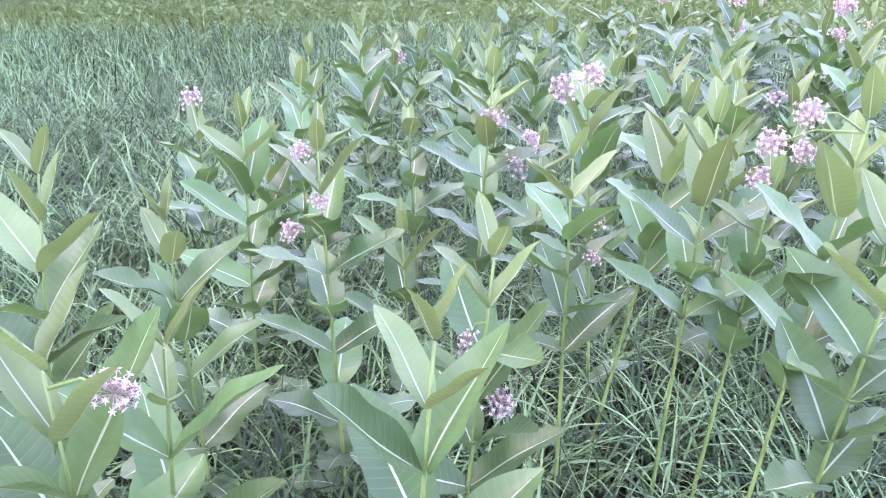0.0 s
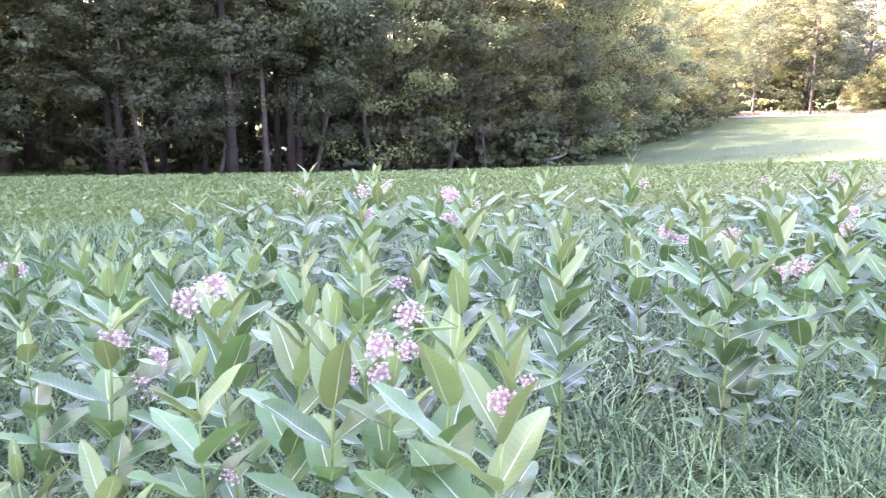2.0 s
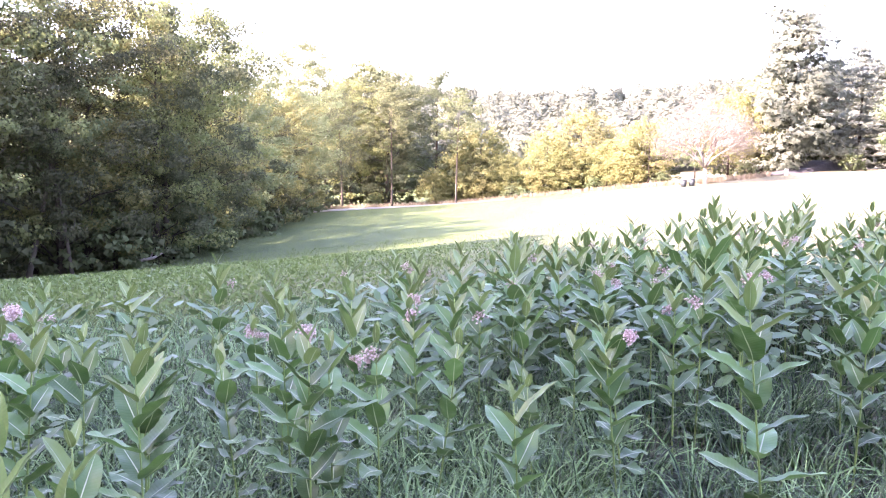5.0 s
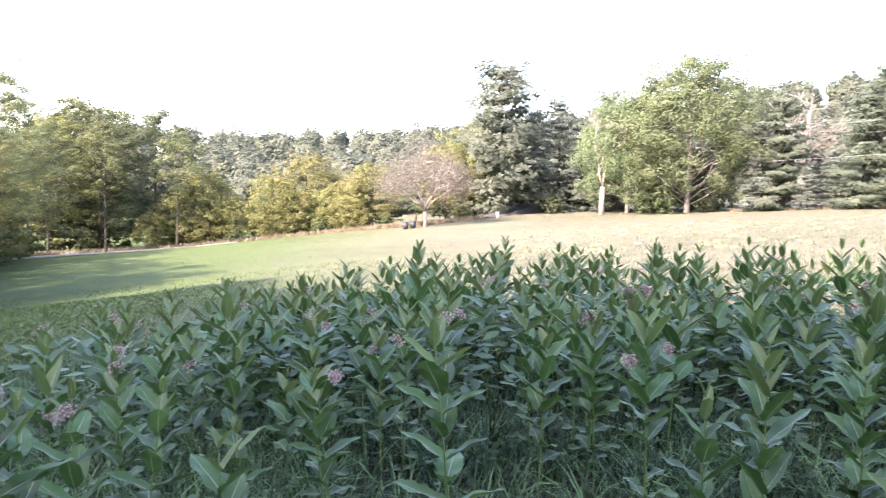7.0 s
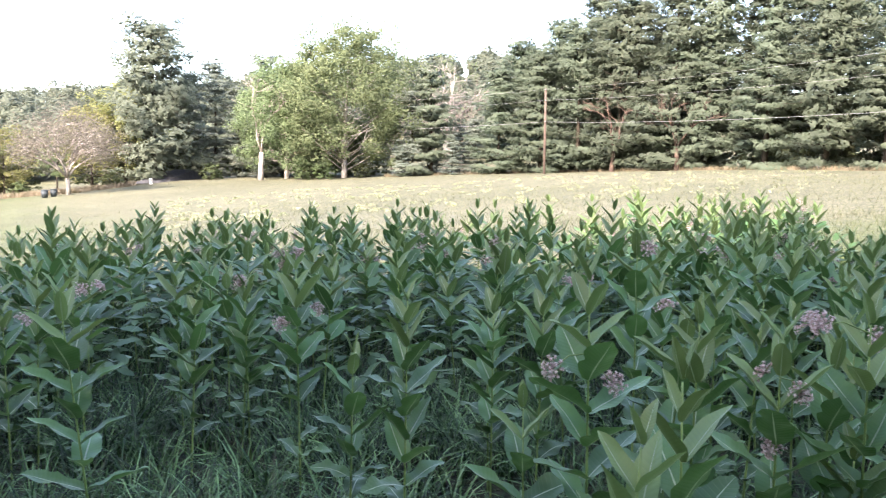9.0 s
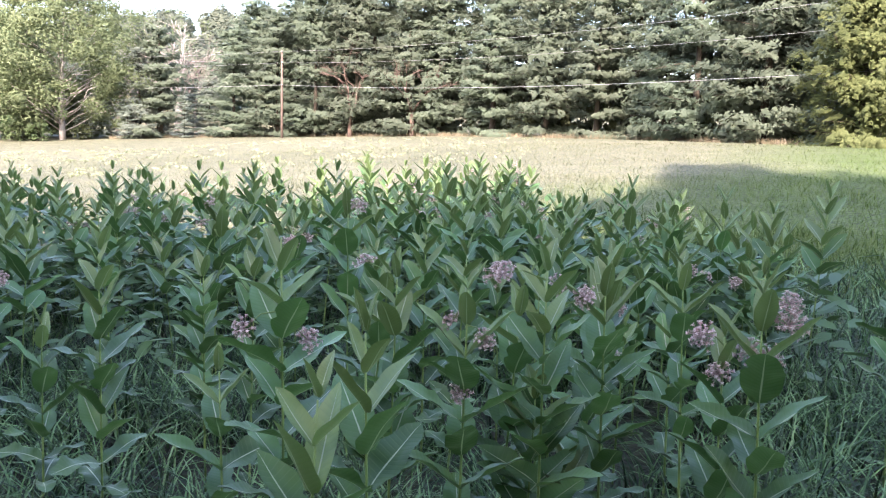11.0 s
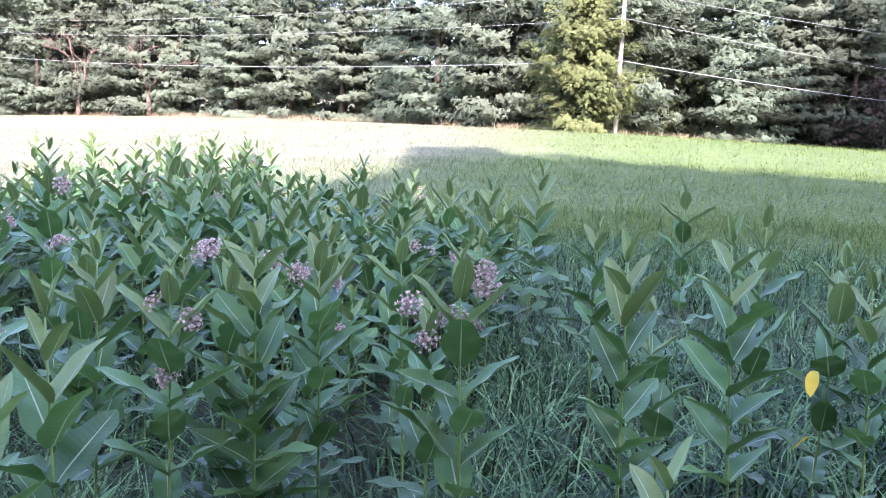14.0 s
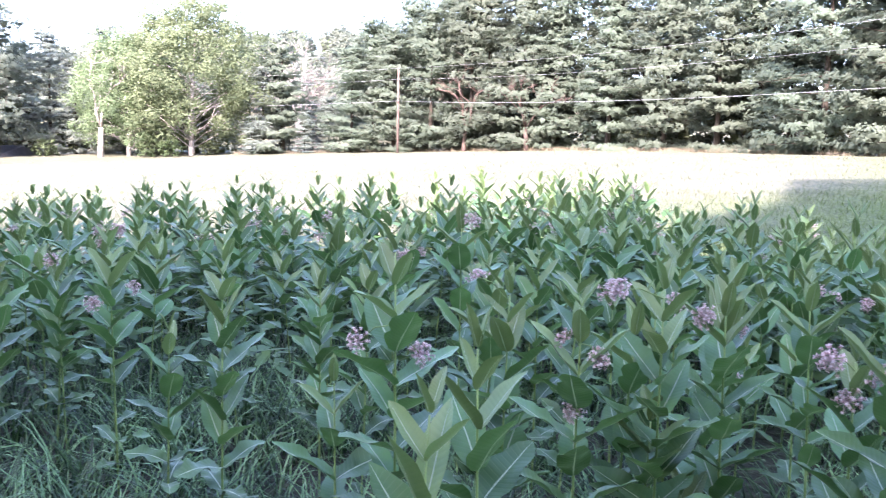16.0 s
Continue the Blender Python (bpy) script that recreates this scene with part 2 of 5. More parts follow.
def quads_mesh(name, corners, mat, normals=None):
    """One mesh from an array of n x k x 3 corners: n loose faces of k corners. normals: one for each face or corner, to shade a clump as one soft mass."""
    n, k = corners.shape[:2]
    me = bpy.data.meshes.new(name)
    me.vertices.add(n * k)
    me.vertices.foreach_set("co", corners.astype(np.float32).ravel())
    me.loops.add(n * k)
    me.loops.foreach_set("vertex_index", np.arange(n * k, dtype=np.int32))
    me.polygons.add(n)
    me.polygons.foreach_set("loop_start", np.arange(0, n * k, k, dtype=np.int32))
    me.materials.append(mat)
    me.update(calc_edges=True)
    me.validate()
    if normals is not None:
        me.polygons.foreach_set("use_smooth", np.ones(n, dtype=bool))
        me.normals_split_custom_set_from_vertices((np.repeat(normals, k, axis=0) if normals.ndim == 2 else normals.reshape(-1, 3)).astype(np.float32))
    return me


def soft_normals(corners, out, share):
    """Face normals drawn towards the clump's outward direction."""
    f = np.cross(corners[:, 1] - corners[:, 0], corners[:, 2] - corners[:, 0])
    f /= np.maximum(np.linalg.norm(f, axis=1)[:, None], 1e-9)
    o = out / np.maximum(np.linalg.norm(out, axis=1)[:, None], 1e-9)
    v = f * (1 - share) + o * share
    return v / np.maximum(np.linalg.norm(v, axis=1)[:, None], 1e-9)


def part(name, mesh, parent, label="", m=None):
    ob = new(name, mesh)
    ob.parent = parent
    if m is not None:
        ob.matrix_basis = m
    return tagged(ob, label)


def tube(points, radii, sides=6):
    """Verts and faces of a tapered tube along points."""
    verts, faces = [], []
    pts = [Vector(p) for p in points]
    for i, p in enumerate(pts):
        d = (pts[min(i + 1, len(pts) - 1)] - pts[max(i - 1, 0)]).normalized()
        a = d.orthogonal().normalized() if abs(d.z) < 0.95 else Vector((1, 0, 0))
        a = (a - d * a.dot(d)).normalized()
        b = d.cross(a)
        for s in range(sides):
            th = 2 * math.pi * s / sides
            verts.append(p + (a * math.cos(th) + b * math.sin(th)) * radii[i])
    for i in range(len(pts) - 1):
        for s in range(sides):
            t = (s + 1) % sides
            faces.append((i * sides + s, i * sides + t, (i + 1) * sides + t, (i + 1) * sides + s))
    faces.append(tuple(reversed(range(sides))))
    faces.append(tuple(range((len(pts) - 1) * sides, len(pts) * sides)))
    return verts, faces


class Builder:
    """Gathers tubes and faces of one mesh."""

    def __init__(self):
        self.verts, self.faces, self.slots = [], [], []

    def add(self, vf, slot=0):
        o = len(self.verts)
        self.verts += vf[0]
        self.faces += [tuple(i + o for i in f) for f in vf[1]]
        self.slots += [slot] * len(vf[1])

    def mesh(self, name, mats, smooth=True):
        return mesh_of(name, self.verts, self.faces, mats, slots=self.slots, smooth=smooth)


# ---- the lie of the land ----
def polar(az, r, z=0.0):
    a = radians(az)
    return Vector((r * math.sin(a), r * math.cos(a), z))


# bearing, distance and slope seen from eye height at the field's edges, then knolls nearer by
EDGE = [(10, 38, -7.9), (23, 41, -7.5), (30, 47, -7.0), (33.3, 56, -5.9), (36.4, 70, -4.96), (39.5, 90, -3.8), (47, 98, -3.45), (58, 90, -2.4), (64, 78, -2.0),
        (70, 90, -1.1), (77, 82, -1.15), (83, 80, -0.83), (94, 78, -0.4), (104, 70, -0.1), (117, 58, -0.03), (131, 44, -0.1), (147, 58, -0.75)]
KNOLLS = [(0, 0, 0), (0, 8, -0.4), (90, 9, 0.0), (135, 10, 0.15), (45, 9, -0.3), (-20, 38, -2.6), (200, 30, 0.8), (300, 40, -0.4), (250, 40, 0.6), (170, 60, 1.4)]
LAND = np.array([polar(a, r, 1.52 + r * math.tan(radians(e))) for a, r, e in EDGE] + [polar(a, r, z) for a, r, z in KNOLLS])


def swell(d2):
    return 0.5 * d2 * np.log(np.maximum(d2, 1e-9))


def land_weights():
    n = len(LAND)
    a = np.zeros((n + 3, n + 3))
    a[:n, :n] = swell(((LAND[:, None, :2] - LAND[None, :, :2]) ** 2).sum(-1)) + np.eye(n) * 20
    a[:n, n] = a[n, :n] = 1
    a[:n, n + 1:] = LAND[:, :2]
    a[n + 1:, :n] = LAND[:, :2].T
    return np.linalg.solve(a, np.r_[LAND[:, 2], 0, 0, 0])


LAND_W = land_weights()


def ground_many(xy):
    """Ground height at n x 2 places."""
    xy = np.asarray(xy, dtype=float)
    r = np.maximum(np.hypot(xy[:, 0], xy[:, 1]), 1e-6)
    inner = xy * np.minimum(1.0, 115.0 / r)[:, None]  # beyond the trees the land goes on level
    n = len(LAND)
    out = np.empty(len(xy))
    for i in range(0, len(xy), 20000):
        p = inner[i:i + 20000]
        d2 = ((p[:, None, :] - LAND[None, :, :2]) ** 2).sum(-1)
        out[i:i + 20000] = swell(d2) @ LAND_W[:n] + LAND_W[n] + p @ LAND_W[n + 1:]
    az = np.degrees(np.arctan2(xy[:, 0], xy[:, 1]))
    # a wooded ridge closes the valley
    top = 8 + 17 * np.exp(-((az - 95) / 26) ** 2) + 8 * np.exp(-((az - 25) / 20) ** 2)
    t = np.clip((r - 125) / 130, 0, 1)
    return out + (top - np.clip(out, -9, 4)) * t * t * (3 - 2 * t)


def ground(x, y):
    return float(ground_many([(x, y)])[0])


def land_mesh():
    """Rings that widen outwards to the horizon."""
    radii = [0.0] + list(np.linspace(0.4, 12, 30)) + list(np.geomspace(12.6, 130, 46)) + list(np.geomspace(137, 420, 24)) + [600, 1000, 1800, 3000]
    spokes = 180
    xy = [(0.0, 0.0)]
    for r in radii[1:]:
        xy += [(r * math.sin(2 * math.pi * k / spokes), r * math.cos(2 * math.pi * k / spokes)) for k in range(spokes)]
    xy = np.array(xy)
    z = ground_many(xy)
    verts = np.c_[xy, z]
    faces = [(0, 1 + (k + 1) % spokes, 1 + k) for k in range(spokes)]
    for i in range(len(radii) - 2):
        a, b = 1 + i * spokes, 1 + (i + 1) * spokes
        faces += [(a + k, a + (k + 1) % spokes, b + (k + 1) % spokes, b + k) for k in range(spokes)]
    return verts, faces


def ground_material():
    m, n, l, b = material("meadow_soil_and_turf", 0.9)
    big = noise_tex(n, l, 0.06, 4.0)
    mid = noise_tex(n, l, 0.9, 5.0)
    fine = noise_tex(n, l, 14.0, 5.0)
    r1 = ramp(n, [(0.3, (0.064, 0.1, 0.026)), (0.5, (0.098, 0.14, 0.038)), (0.7, (0.136, 0.172, 0.056))])
    l.new(maths(n, l, "MULTIPLY_ADD", big.outputs["Fac"], 0.5, maths(n, l, "MULTIPLY", mid.outputs["Fac"], 0.5)), r1.inputs["Fac"])
    r2 = ramp(n, [(0.35, (0.2, 0.22, 0.18)), (0.62, (1, 1, 1))])
    l.new(fine.outputs["Fac"], r2.inputs["Fac"])
    r3 = ramp(n, [(0.3, (0.122, 0.121, 0.069)), (0.5, (0.182, 0.176, 0.11)), (0.7, (0.24, 0.224, 0.148))])
    l.new(maths(n, l, "MULTIPLY_ADD", big.outputs["Fac"], 0.5, maths(n, l, "MULTIPLY", mid.outputs["Fac"], 0.5)), r3.inputs["Fac"])
    turf = mixed(n, l, "MULTIPLY", 1.0, mixed(n, l, "MIX", dryness(n, l), r1.outputs[0], r3.outputs[0]), r2.outputs[0])
    # bare soil and thatch where the milkweed grows, darkened for shade between the stems
    coord, far = n.new("ShaderNodeTexCoord"), n.new("ShaderNodeVectorMath")
    far.operation = "LENGTH"
    l.new(coord.outputs["Object"], far.inputs[0])
    rim = n.new("ShaderNodeMapRange")
    rim.inputs["From Min"].default_value, rim.inputs["From Max"].default_value = 6.5, 9.5
    l.new(maths(n, l, "MULTIPLY_ADD", mid.outputs["Fac"], 5.0, maths(n, l, "SUBTRACT", far.outputs["Value"], 2.5)), rim.inputs["Value"])
    soil = ramp(n, [(0.35, (0.012, 0.014, 0.008)), (0.7, (0.04, 0.044, 0.022))])
    l.new(fine.outputs["Fac"], soil.inputs["Fac"])
    l.new(mixed(n, l, "MIX", rim.outputs["Result"], soil.outputs[0], turf), b.inputs["Base Color"])
    bump(n, l, fine.outputs["Fac"], 0.8, 0.08, b)
    return m


GROUND = ground_material()
lv, lf = land_mesh()
meadow = new("ground", mesh_of("ground", lv, lf, [GROUND], smooth=True))
tagged(meadow, "gently sloping green hay meadow ringed by woods", "ground", kind="structure")


# ---- trees ----
def leaf_faces(rng, centres, size, long=1.7, up=0.0):
    """Pointed, slightly folded leaf sprays at the centres, turned at random."""
    n = len(centres)
    d = rng.normal(size=(n, 3))
    d[:, 2] += up
    d /= np.linalg.norm(d, axis=1)[:, None]
    e = np.cross(d, rng.normal(size=(n, 3)))
    e /= np.linalg.norm(e, axis=1)[:, None]
    s = size * rng.uniform(0.6, 1.35, size=(n, 1))
    a, b = d * s * long / 2, e * s / 2
    return np.stack([centres - a, centres + b - a * 0.15, centres + a, centres - b - a * 0.15], axis=1)


def leaf_tris(rng, centres, size, out=None, loose=0.75, long=1.2, along=None):
    """Three-cornered leaf sprays that mostly face outwards and up to the light."""
    n = len(centres)
    face = rng.normal(size=(n, 3)) * loose
    if out is not None:
        face = face + out / np.maximum(np.linalg.norm(out, axis=1)[:, None], 1e-6) + (0, 0, 0.35)
    face /= np.linalg.norm(face, axis=1)[:, None]
    d = np.cross(face, rng.normal(size=(n, 3)))
    if along is not None:  # lie along the bough, within the face's plane
        d = along + rng.normal(size=(n, 3)) * 0.35
        d -= face * (d * face).sum(axis=1)[:, None]
    d /= np.linalg.norm(d, axis=1)[:, None]
    e = np.cross(face, d)
    s = size * rng.uniform(0.6, 1.35, size=(n, 1))
    return np.stack([centres + d * s * long * 0.6, centres - d * s * long * 0.45 + e * s * 0.55, centres - d * s * long * 0.45 - e * s * 0.55], axis=1)


def limb(rng, start, end, r0, r1, steps=3, sway=0.06):
    start, end = Vector(start), Vector(end)
    length = (end - start).length
    pts, rad = [], []
    for i in range(steps + 1):
        t = i / steps
        p = start.lerp(end, t) + Vector(rng.normal(size=3) * sway * length * (0 if i in (0, steps) else 1))
        p.z += math.sin(t * math.pi) * 0.05 * length
        pts.append(p)
        rad.append(r0 + (r1 - r0) * t)
    return tube(pts, rad, 3)


def make_tree(name, label, seed, height, spread, first, leaves, leaf, foliage, bark, trunk_r=0.2, blobs=34, bush=False, domed=False):
    """Trunk with limbs, and a crown of leaf sprays gathered in uneven clumps."""
    rng = np.random.default_rng(seed)
    tree = tagged(new(name), label, "tree")
    wood = Builder()
    bend = rng.normal(size=2) * 0.03 * height
    stem = [Vector((bend[0] * t * t, bend[1] * t * t, -0.3 + t * height * 0.88)) for t in (0, 0.12, 0.3, 0.5, 0.7, 0.88, 1)]
    wood.add(tube(stem, [trunk_r * f for f in (1.35, 1.0, 0.85, 0.65, 0.45, 0.25, 0.08)], 8))
    centres, sizes = [], []
    for k in range(blobs):
        t = first + (1 - first) * (k + rng.uniform(0, 1)) / blobs
        # widest a little below the middle of the crown
        u = (t - first) / (1 - first)
        wide = spread * (math.sin(math.pi * min(1, 0.18 + 0.8 * u)) ** 0.5) * rng.uniform(0.45, 1.05)
        if domed:
            wide = spread * (1 - max(0.0, u * 1.6 - 0.62) ** 2) ** 0.5 * rng.uniform(0.72, 1.0) * min(1.0, 0.72 + u)
        a = k * 2.4 + rng.uniform(-0.5, 0.5)
        z = height * t
        i = min(5, int(t * 0.85 * 6))
        end = Vector((stem[i].x + math.cos(a) * wide, stem[i].y + math.sin(a) * wide, z))
        root = Vector((stem[i].x, stem[i].y, max(0.3, z - wide * rng.uniform(0.35, 0.8))))
        if root.z < height * 0.85:
            wood.add(limb(rng, root, end, trunk_r * 0.32 * (1.1 - t), 0.02))
        centres.append(end)
        sizes.append(spread * rng.uniform(0.2, 0.4))
    part("trunk", wood.mesh("trunk", [bark]), tree)
    per = leaves // blobs
    pts, outs = [], []
    for c, s in zip(centres, sizes):
        d = rng.normal(size=(per, 3))
        d /= np.linalg.norm(d, axis=1)[:, None]
        # each clump is several smaller ones, thrown about its bough's end
        subs = np.array(c) + rng.normal(size=(5, 3)) * s * np.array([0.75, 0.75, 0.42])
        rad = s * rng.uniform(0.35, 0.75, size=(5, 1))
        pick = rng.integers(0, 5, per)
        q = subs[pick] + d * rad[pick] * rng.uniform(0.2, 1.0, size=(per, 1)) ** 0.45 * np.array([1.15, 1.15, 0.9 if domed else 0.6])
        pts.append(q)
        outs.append(d * 0.6)
    pts, outs = np.concatenate(pts), np.concatenate(outs)
    keep = pts[:, 2] > (0.05 if bush else 0.25)
    pts, outs = pts[keep], outs[keep]
    sprays = leaf_tris(rng, pts, leaf * 0.95, out=outs, loose=0.55)
    whole = (pts - np.array((0, 0, height * (0.35 + first * 0.4)))) / np.array((spread, spread, height * 0.5))
    part("crown", quads_mesh("crown", sprays, foliage, soft_normals(sprays, outs + whole * 0.5, 0.7)), tree)
    return tree


def make_pine(name, label, seed, height, spread, first, tufts, foliage, bark, trunk_r=0.22, tip=0.3, gap=0.92, leaf=0.34, droop=0.16, puff=0.6, power=0.62, flat=0.5):
    """Trunk with whorls of level branches that carry flat plates of needle tufts."""
    rng = np.random.default_rng(seed)
    tree = tagged(new(name), label, "tree")
    wood = Builder()
    wood.add(tube([(0, 0, -0.3), (0, 0, height * 0.3), (0.05, 0, height * 0.65), (0, 0.05, height * 0.97)], [trunk_r * 1.2, trunk_r * 0.85, trunk_r * 0.5, 0.03], 8))
    plates, z = [], height * first
    while z < height * 0.97:
        u = (z / height - first) / (1 - first)
        reach = spread * rng.uniform(0.72, 1.12) * ((1 - u) ** power + tip) / (1 + tip) * (0.75 + 0.25 * min(1, u * 6))
        count = 5
        a0 = rng.uniform(0, 6.3)
        for k in range(count):
            if rng.uniform() < 0.14:
                continue
            a = a0 + k * 2 * math.pi / count + rng.uniform(-0.3, 0.3)
            r = reach * rng.uniform(0.6, 1.1)
            lift = r * (0.34 * u + rng.uniform(-1.6, 1.6) * droop)
            end = Vector((math.cos(a) * r, math.sin(a) * r, z + lift))
            wood.add(limb(rng, (0, 0, z), end, 0.05 * (1.2 - u), 0.012, 3, 0.03))
            plates.append((np.array((0, 0, z)), np.array(end), r))
        z += gap * rng.uniform(0.6, 1.4) * (1.15 - 0.45 * u)
    part("trunk", wood.mesh("trunk", [bark]), tree)
    total = sum(p[2] for p in plates)
    tips, dirs, cores, ways = [], [], [], []
    axes = np.array([(1, 0, 0), (0, 1, 0), (-1, 0, 0), (0, -1, 0), (0, 0, 0.6), (0, 0, -0.6)])
    for a, b, r in plates:
        # cushions along the branch, each of many starry tufts round a small heart of older needles
        puffs = max(3, int(r * 1.8))
        side = np.cross(b - a, (0, 0, 1.0))
        side /= np.linalg.norm(side)
        t = np.linspace(0.2, 1.0, puffs) + rng.uniform(-0.08, 0.08, puffs)
        c = a + (b - a) * t[:, None] + side * (rng.uniform(-1, 1, puffs) * 0.36 * r * np.sin(np.clip(t, 0, 1) * 2.5))[:, None]
        c[:, 2] += 0.12 * r * t ** 3 + rng.uniform(-0.12, 0.12, puffs)
        k = max(8, int(tufts * r / total / 6))
        d = rng.normal(size=(k, 3))
        d /= np.linalg.norm(d, axis=1)[:, None]
        d[:, 2] = np.where(rng.uniform(size=k) < 0.65, np.abs(d[:, 2]), d[:, 2])
        big = puff * (0.75 + 0.4 * min(1.4, r / 3))
        q = c[rng.integers(0, puffs, k)] + d * big * rng.uniform(0.4, 1, size=(k, 1)) ** 0.5 * np.array([1, 1, flat])
        tips.append(np.repeat(q, 6, axis=0))
        dirs.append(np.repeat(d * 0.5 + (b - a) / r * 0.9 + (0, 0, 0.3), 6, axis=0))
        ways.append(np.repeat(d * (0.8, 0.8, 0.2) + (b - a) / r, 6, axis=0))
        for h in c:
            v = h + axes * min(big, 0.9) * rng.uniform(0.16, 0.36, size=(6, 1))
            cores += [(v[i], v[(i + 1) % 4], v[e]) for i in range(4) for e in (4, 5)]
    tips, dirs = np.concatenate(tips), np.concatenate(dirs)
    n = len(tips)
    needles = leaf_tris(rng, tips + rng.normal(size=(n, 3)) * leaf * 0.35, leaf * 0.42, dirs, 0.36, 3.0, np.concatenate(ways))
    faces = np.concatenate([needles, np.array(cores)])
    middle = faces.mean(axis=1)
    sides = np.concatenate([dirs, middle[n:] * (1, 1, 0)]) + middle * (0.16, 0.16, 0)
    part("crown", quads_mesh("crown", faces, foliage, soft_normals(faces, sides, 0.85)), tree)
    return tree


def branching(rng, b, start, d, length, r, depth, ends, droop=0.0):
    end = start + d * length
    b.add(limb(rng, start, end, r, r * 0.62, 3, 0.05))
    if depth == 0:
        ends.append(end)
        return
    for _ in range(3 if depth > 1 else 4):
        v = (d + Vector(rng.normal(size=3)) * 0.55).normalized()
        v.z = abs(v.z) * 0.8 + 0.12 - (rng.uniform(0, 1.4) * droop if depth < 3 else 0)
        branching(rng, b, start.lerp(end, rng.uniform(0.55, 1.0)), v.normalized(), length * rng.uniform(0.55, 0.8), r * 0.55, depth - 1, ends, droop)


def make_bare(name, label, seed, height, bark, foliage=None, leaves=0, trunk_r=0.2, forks=4, splay=0.5, leaf=0.25, low=0.2, droop=0.0):
    """A tree whose branching shows, with few leaves or none."""
    rng = np.random.default_rng(seed)
    tree = tagged(new(name), label, "tree")
    b, ends = Builder(), []
    fork = Vector((rng.normal() * 0.1, rng.normal() * 0.1, height * low))
    b.add(tube([(0, 0, -0.3), (0.02, 0, height * low * 0.5), fork], [trunk_r * 1.3, trunk_r, trunk_r * 0.9], 8))
    for k in range(forks):
        a = k * 2 * math.pi / forks + rng.uniform(-0.4, 0.4)
        wide = splay * rng.uniform(0.45, 1.8)
        d = Vector((math.cos(a) * wide, math.sin(a) * wide, 0.75)).normalized()
        branching(rng, b, fork, d, height * 0.27, trunk_r * 0.55, 3, ends, droop)
    part("trunk", b.mesh("trunk", [bark]), tree)
    if leaves:
        e = np.array([tuple(v) for v in ends])
        pick = e[rng.integers(0, len(e), leaves)] + rng.normal(size=(leaves, 3)) * height * 0.07
        part("crown", quads_mesh("crown", leaf_faces(rng, pick, leaf * 1.2)[:, :3], foliage), tree)
    return tree


def plant_tree(proto, x, y, scale=1.0, turn=None, tall=1.0, tilt=0.0):
    a = random.uniform(0, 360) if turn is None else turn
    m = pose(x, y, ground(x, y), tilt, 0, 0) @ pose(0, 0, 0, 0, 0, a) @ Matrix.Diagonal((scale, scale, scale * tall, 1))
    return copy_thing(proto, m)


def sway(v, table):
    return float(np.interp(v, [a for a, _ in table], [b for _, b in table]))


def wood_line(protos, line, spacing, scale=(0.85, 1.15), jitter=1.2, back=0.0, group="", lean=2.5):
    """Trees along a line of (bearing, distance); back: how far behind it."""
    pts = [polar(a, r) for a, r in line]
    pts = [p + p.normalized() * back for p in pts]
    left, n = spacing * 0.5, 0
    for p, q in zip(pts, pts[1:]):
        seg = (q - p).length
        while left < seg:
            c = p.lerp(q, left / seg)
            x, y = c.x + random.uniform(-jitter, jitter), c.y + random.uniform(-jitter, jitter)
            t = plant_tree(protos[n % len(protos)] if random.random() < 0.6 else random.choice(protos), x, y, random.uniform(*scale), tall=random.uniform(0.9, 1.12), tilt=random.uniform(-lean, lean))
            if group:
                t["group"] = group
            n += 1
            left += spacing * random.uniform(0.75, 1.3)
        left -= seg


def first_at(tree, x, y, scale=1.0):
    tree.matrix_basis = pose(x, y, ground(x, y), 0, 0, 0) @ Matrix.Diagonal((scale, scale, scale, 1))
    return tree


oak_a = make_tree("oak_tree", "dark green oak tree at the shaded edge of the wood", 11, 14, 4.6, 0.2, 25000, 0.11, OAK, BARK, 0.2, blobs=26)
oak_b = make_tree("oak_tree", "leaning dark green oak tree with low hanging boughs", 12, 12.5, 5.2, 0.16, 25000, 0.11, OAK, BARK, 0.18, blobs=26)
maple_a = make_tree("maple_tree", "mid green maple tree at the edge of the wood", 13, 13, 4.2, 0.24, 21000, 0.115, LIT_WOODLAND, BARK, 0.18, blobs=28)
maple_b = make_tree("maple_tree", "slender green maple tree with a bare lower trunk", 14, 14, 3.2, 0.26, 13000, 0.12, LIT_WOODLAND, BARK, 0.15)
locust_a = make_tree("locust_tree", "yellow-green locust tree in full evening sun", 15, 9, 3.9, 0.12, 14000, 0.18, LOCUST, BARK, 0.16, blobs=44, domed=True)
locust_b = make_tree("locust_tree", "broad yellowish tree lit by the low sun", 16, 11, 4.3, 0.16, 15000, 0.18, LOCUST, BARK, 0.18, blobs=48, domed=True)
maple_c = make_tree("maple_tree", "maple tree coloured as sunlit at the end of the wood", 27, 13, 4.4, 0.12, 20000, 0.12, SUNNY, BARK, 0.18, blobs=28)
bush_a = make_tree("shrub", "leafy green shrub in the shade under the trees", 17, 2.6, 1.7, 0.05, 1000, 0.22, MAPLE, BARK, 0.04, blobs=16, bush=True)
bush_b = make_tree("shrub", "dark leafy shrub along the foot of the wood", 18, 3.6, 2.0, 0.05, 1100, 0.26, OAK, BARK, 0.05, blobs=16, bush=True)
shade_oak = make_tree("oak_tree", "dense dark oak tree added on the near side for shade", 19, 14, 4.0, 0.12, 1400, 0.95, OAK, BARK, 0.25)
slim = make_tree("maple_tree", "slim leaning young maple with a bare grey trunk", 28, 13, 2.6, 0.5, 7500, 0.115, LIT_WOODLAND, GREY_BARK, 0.13, blobs=20)
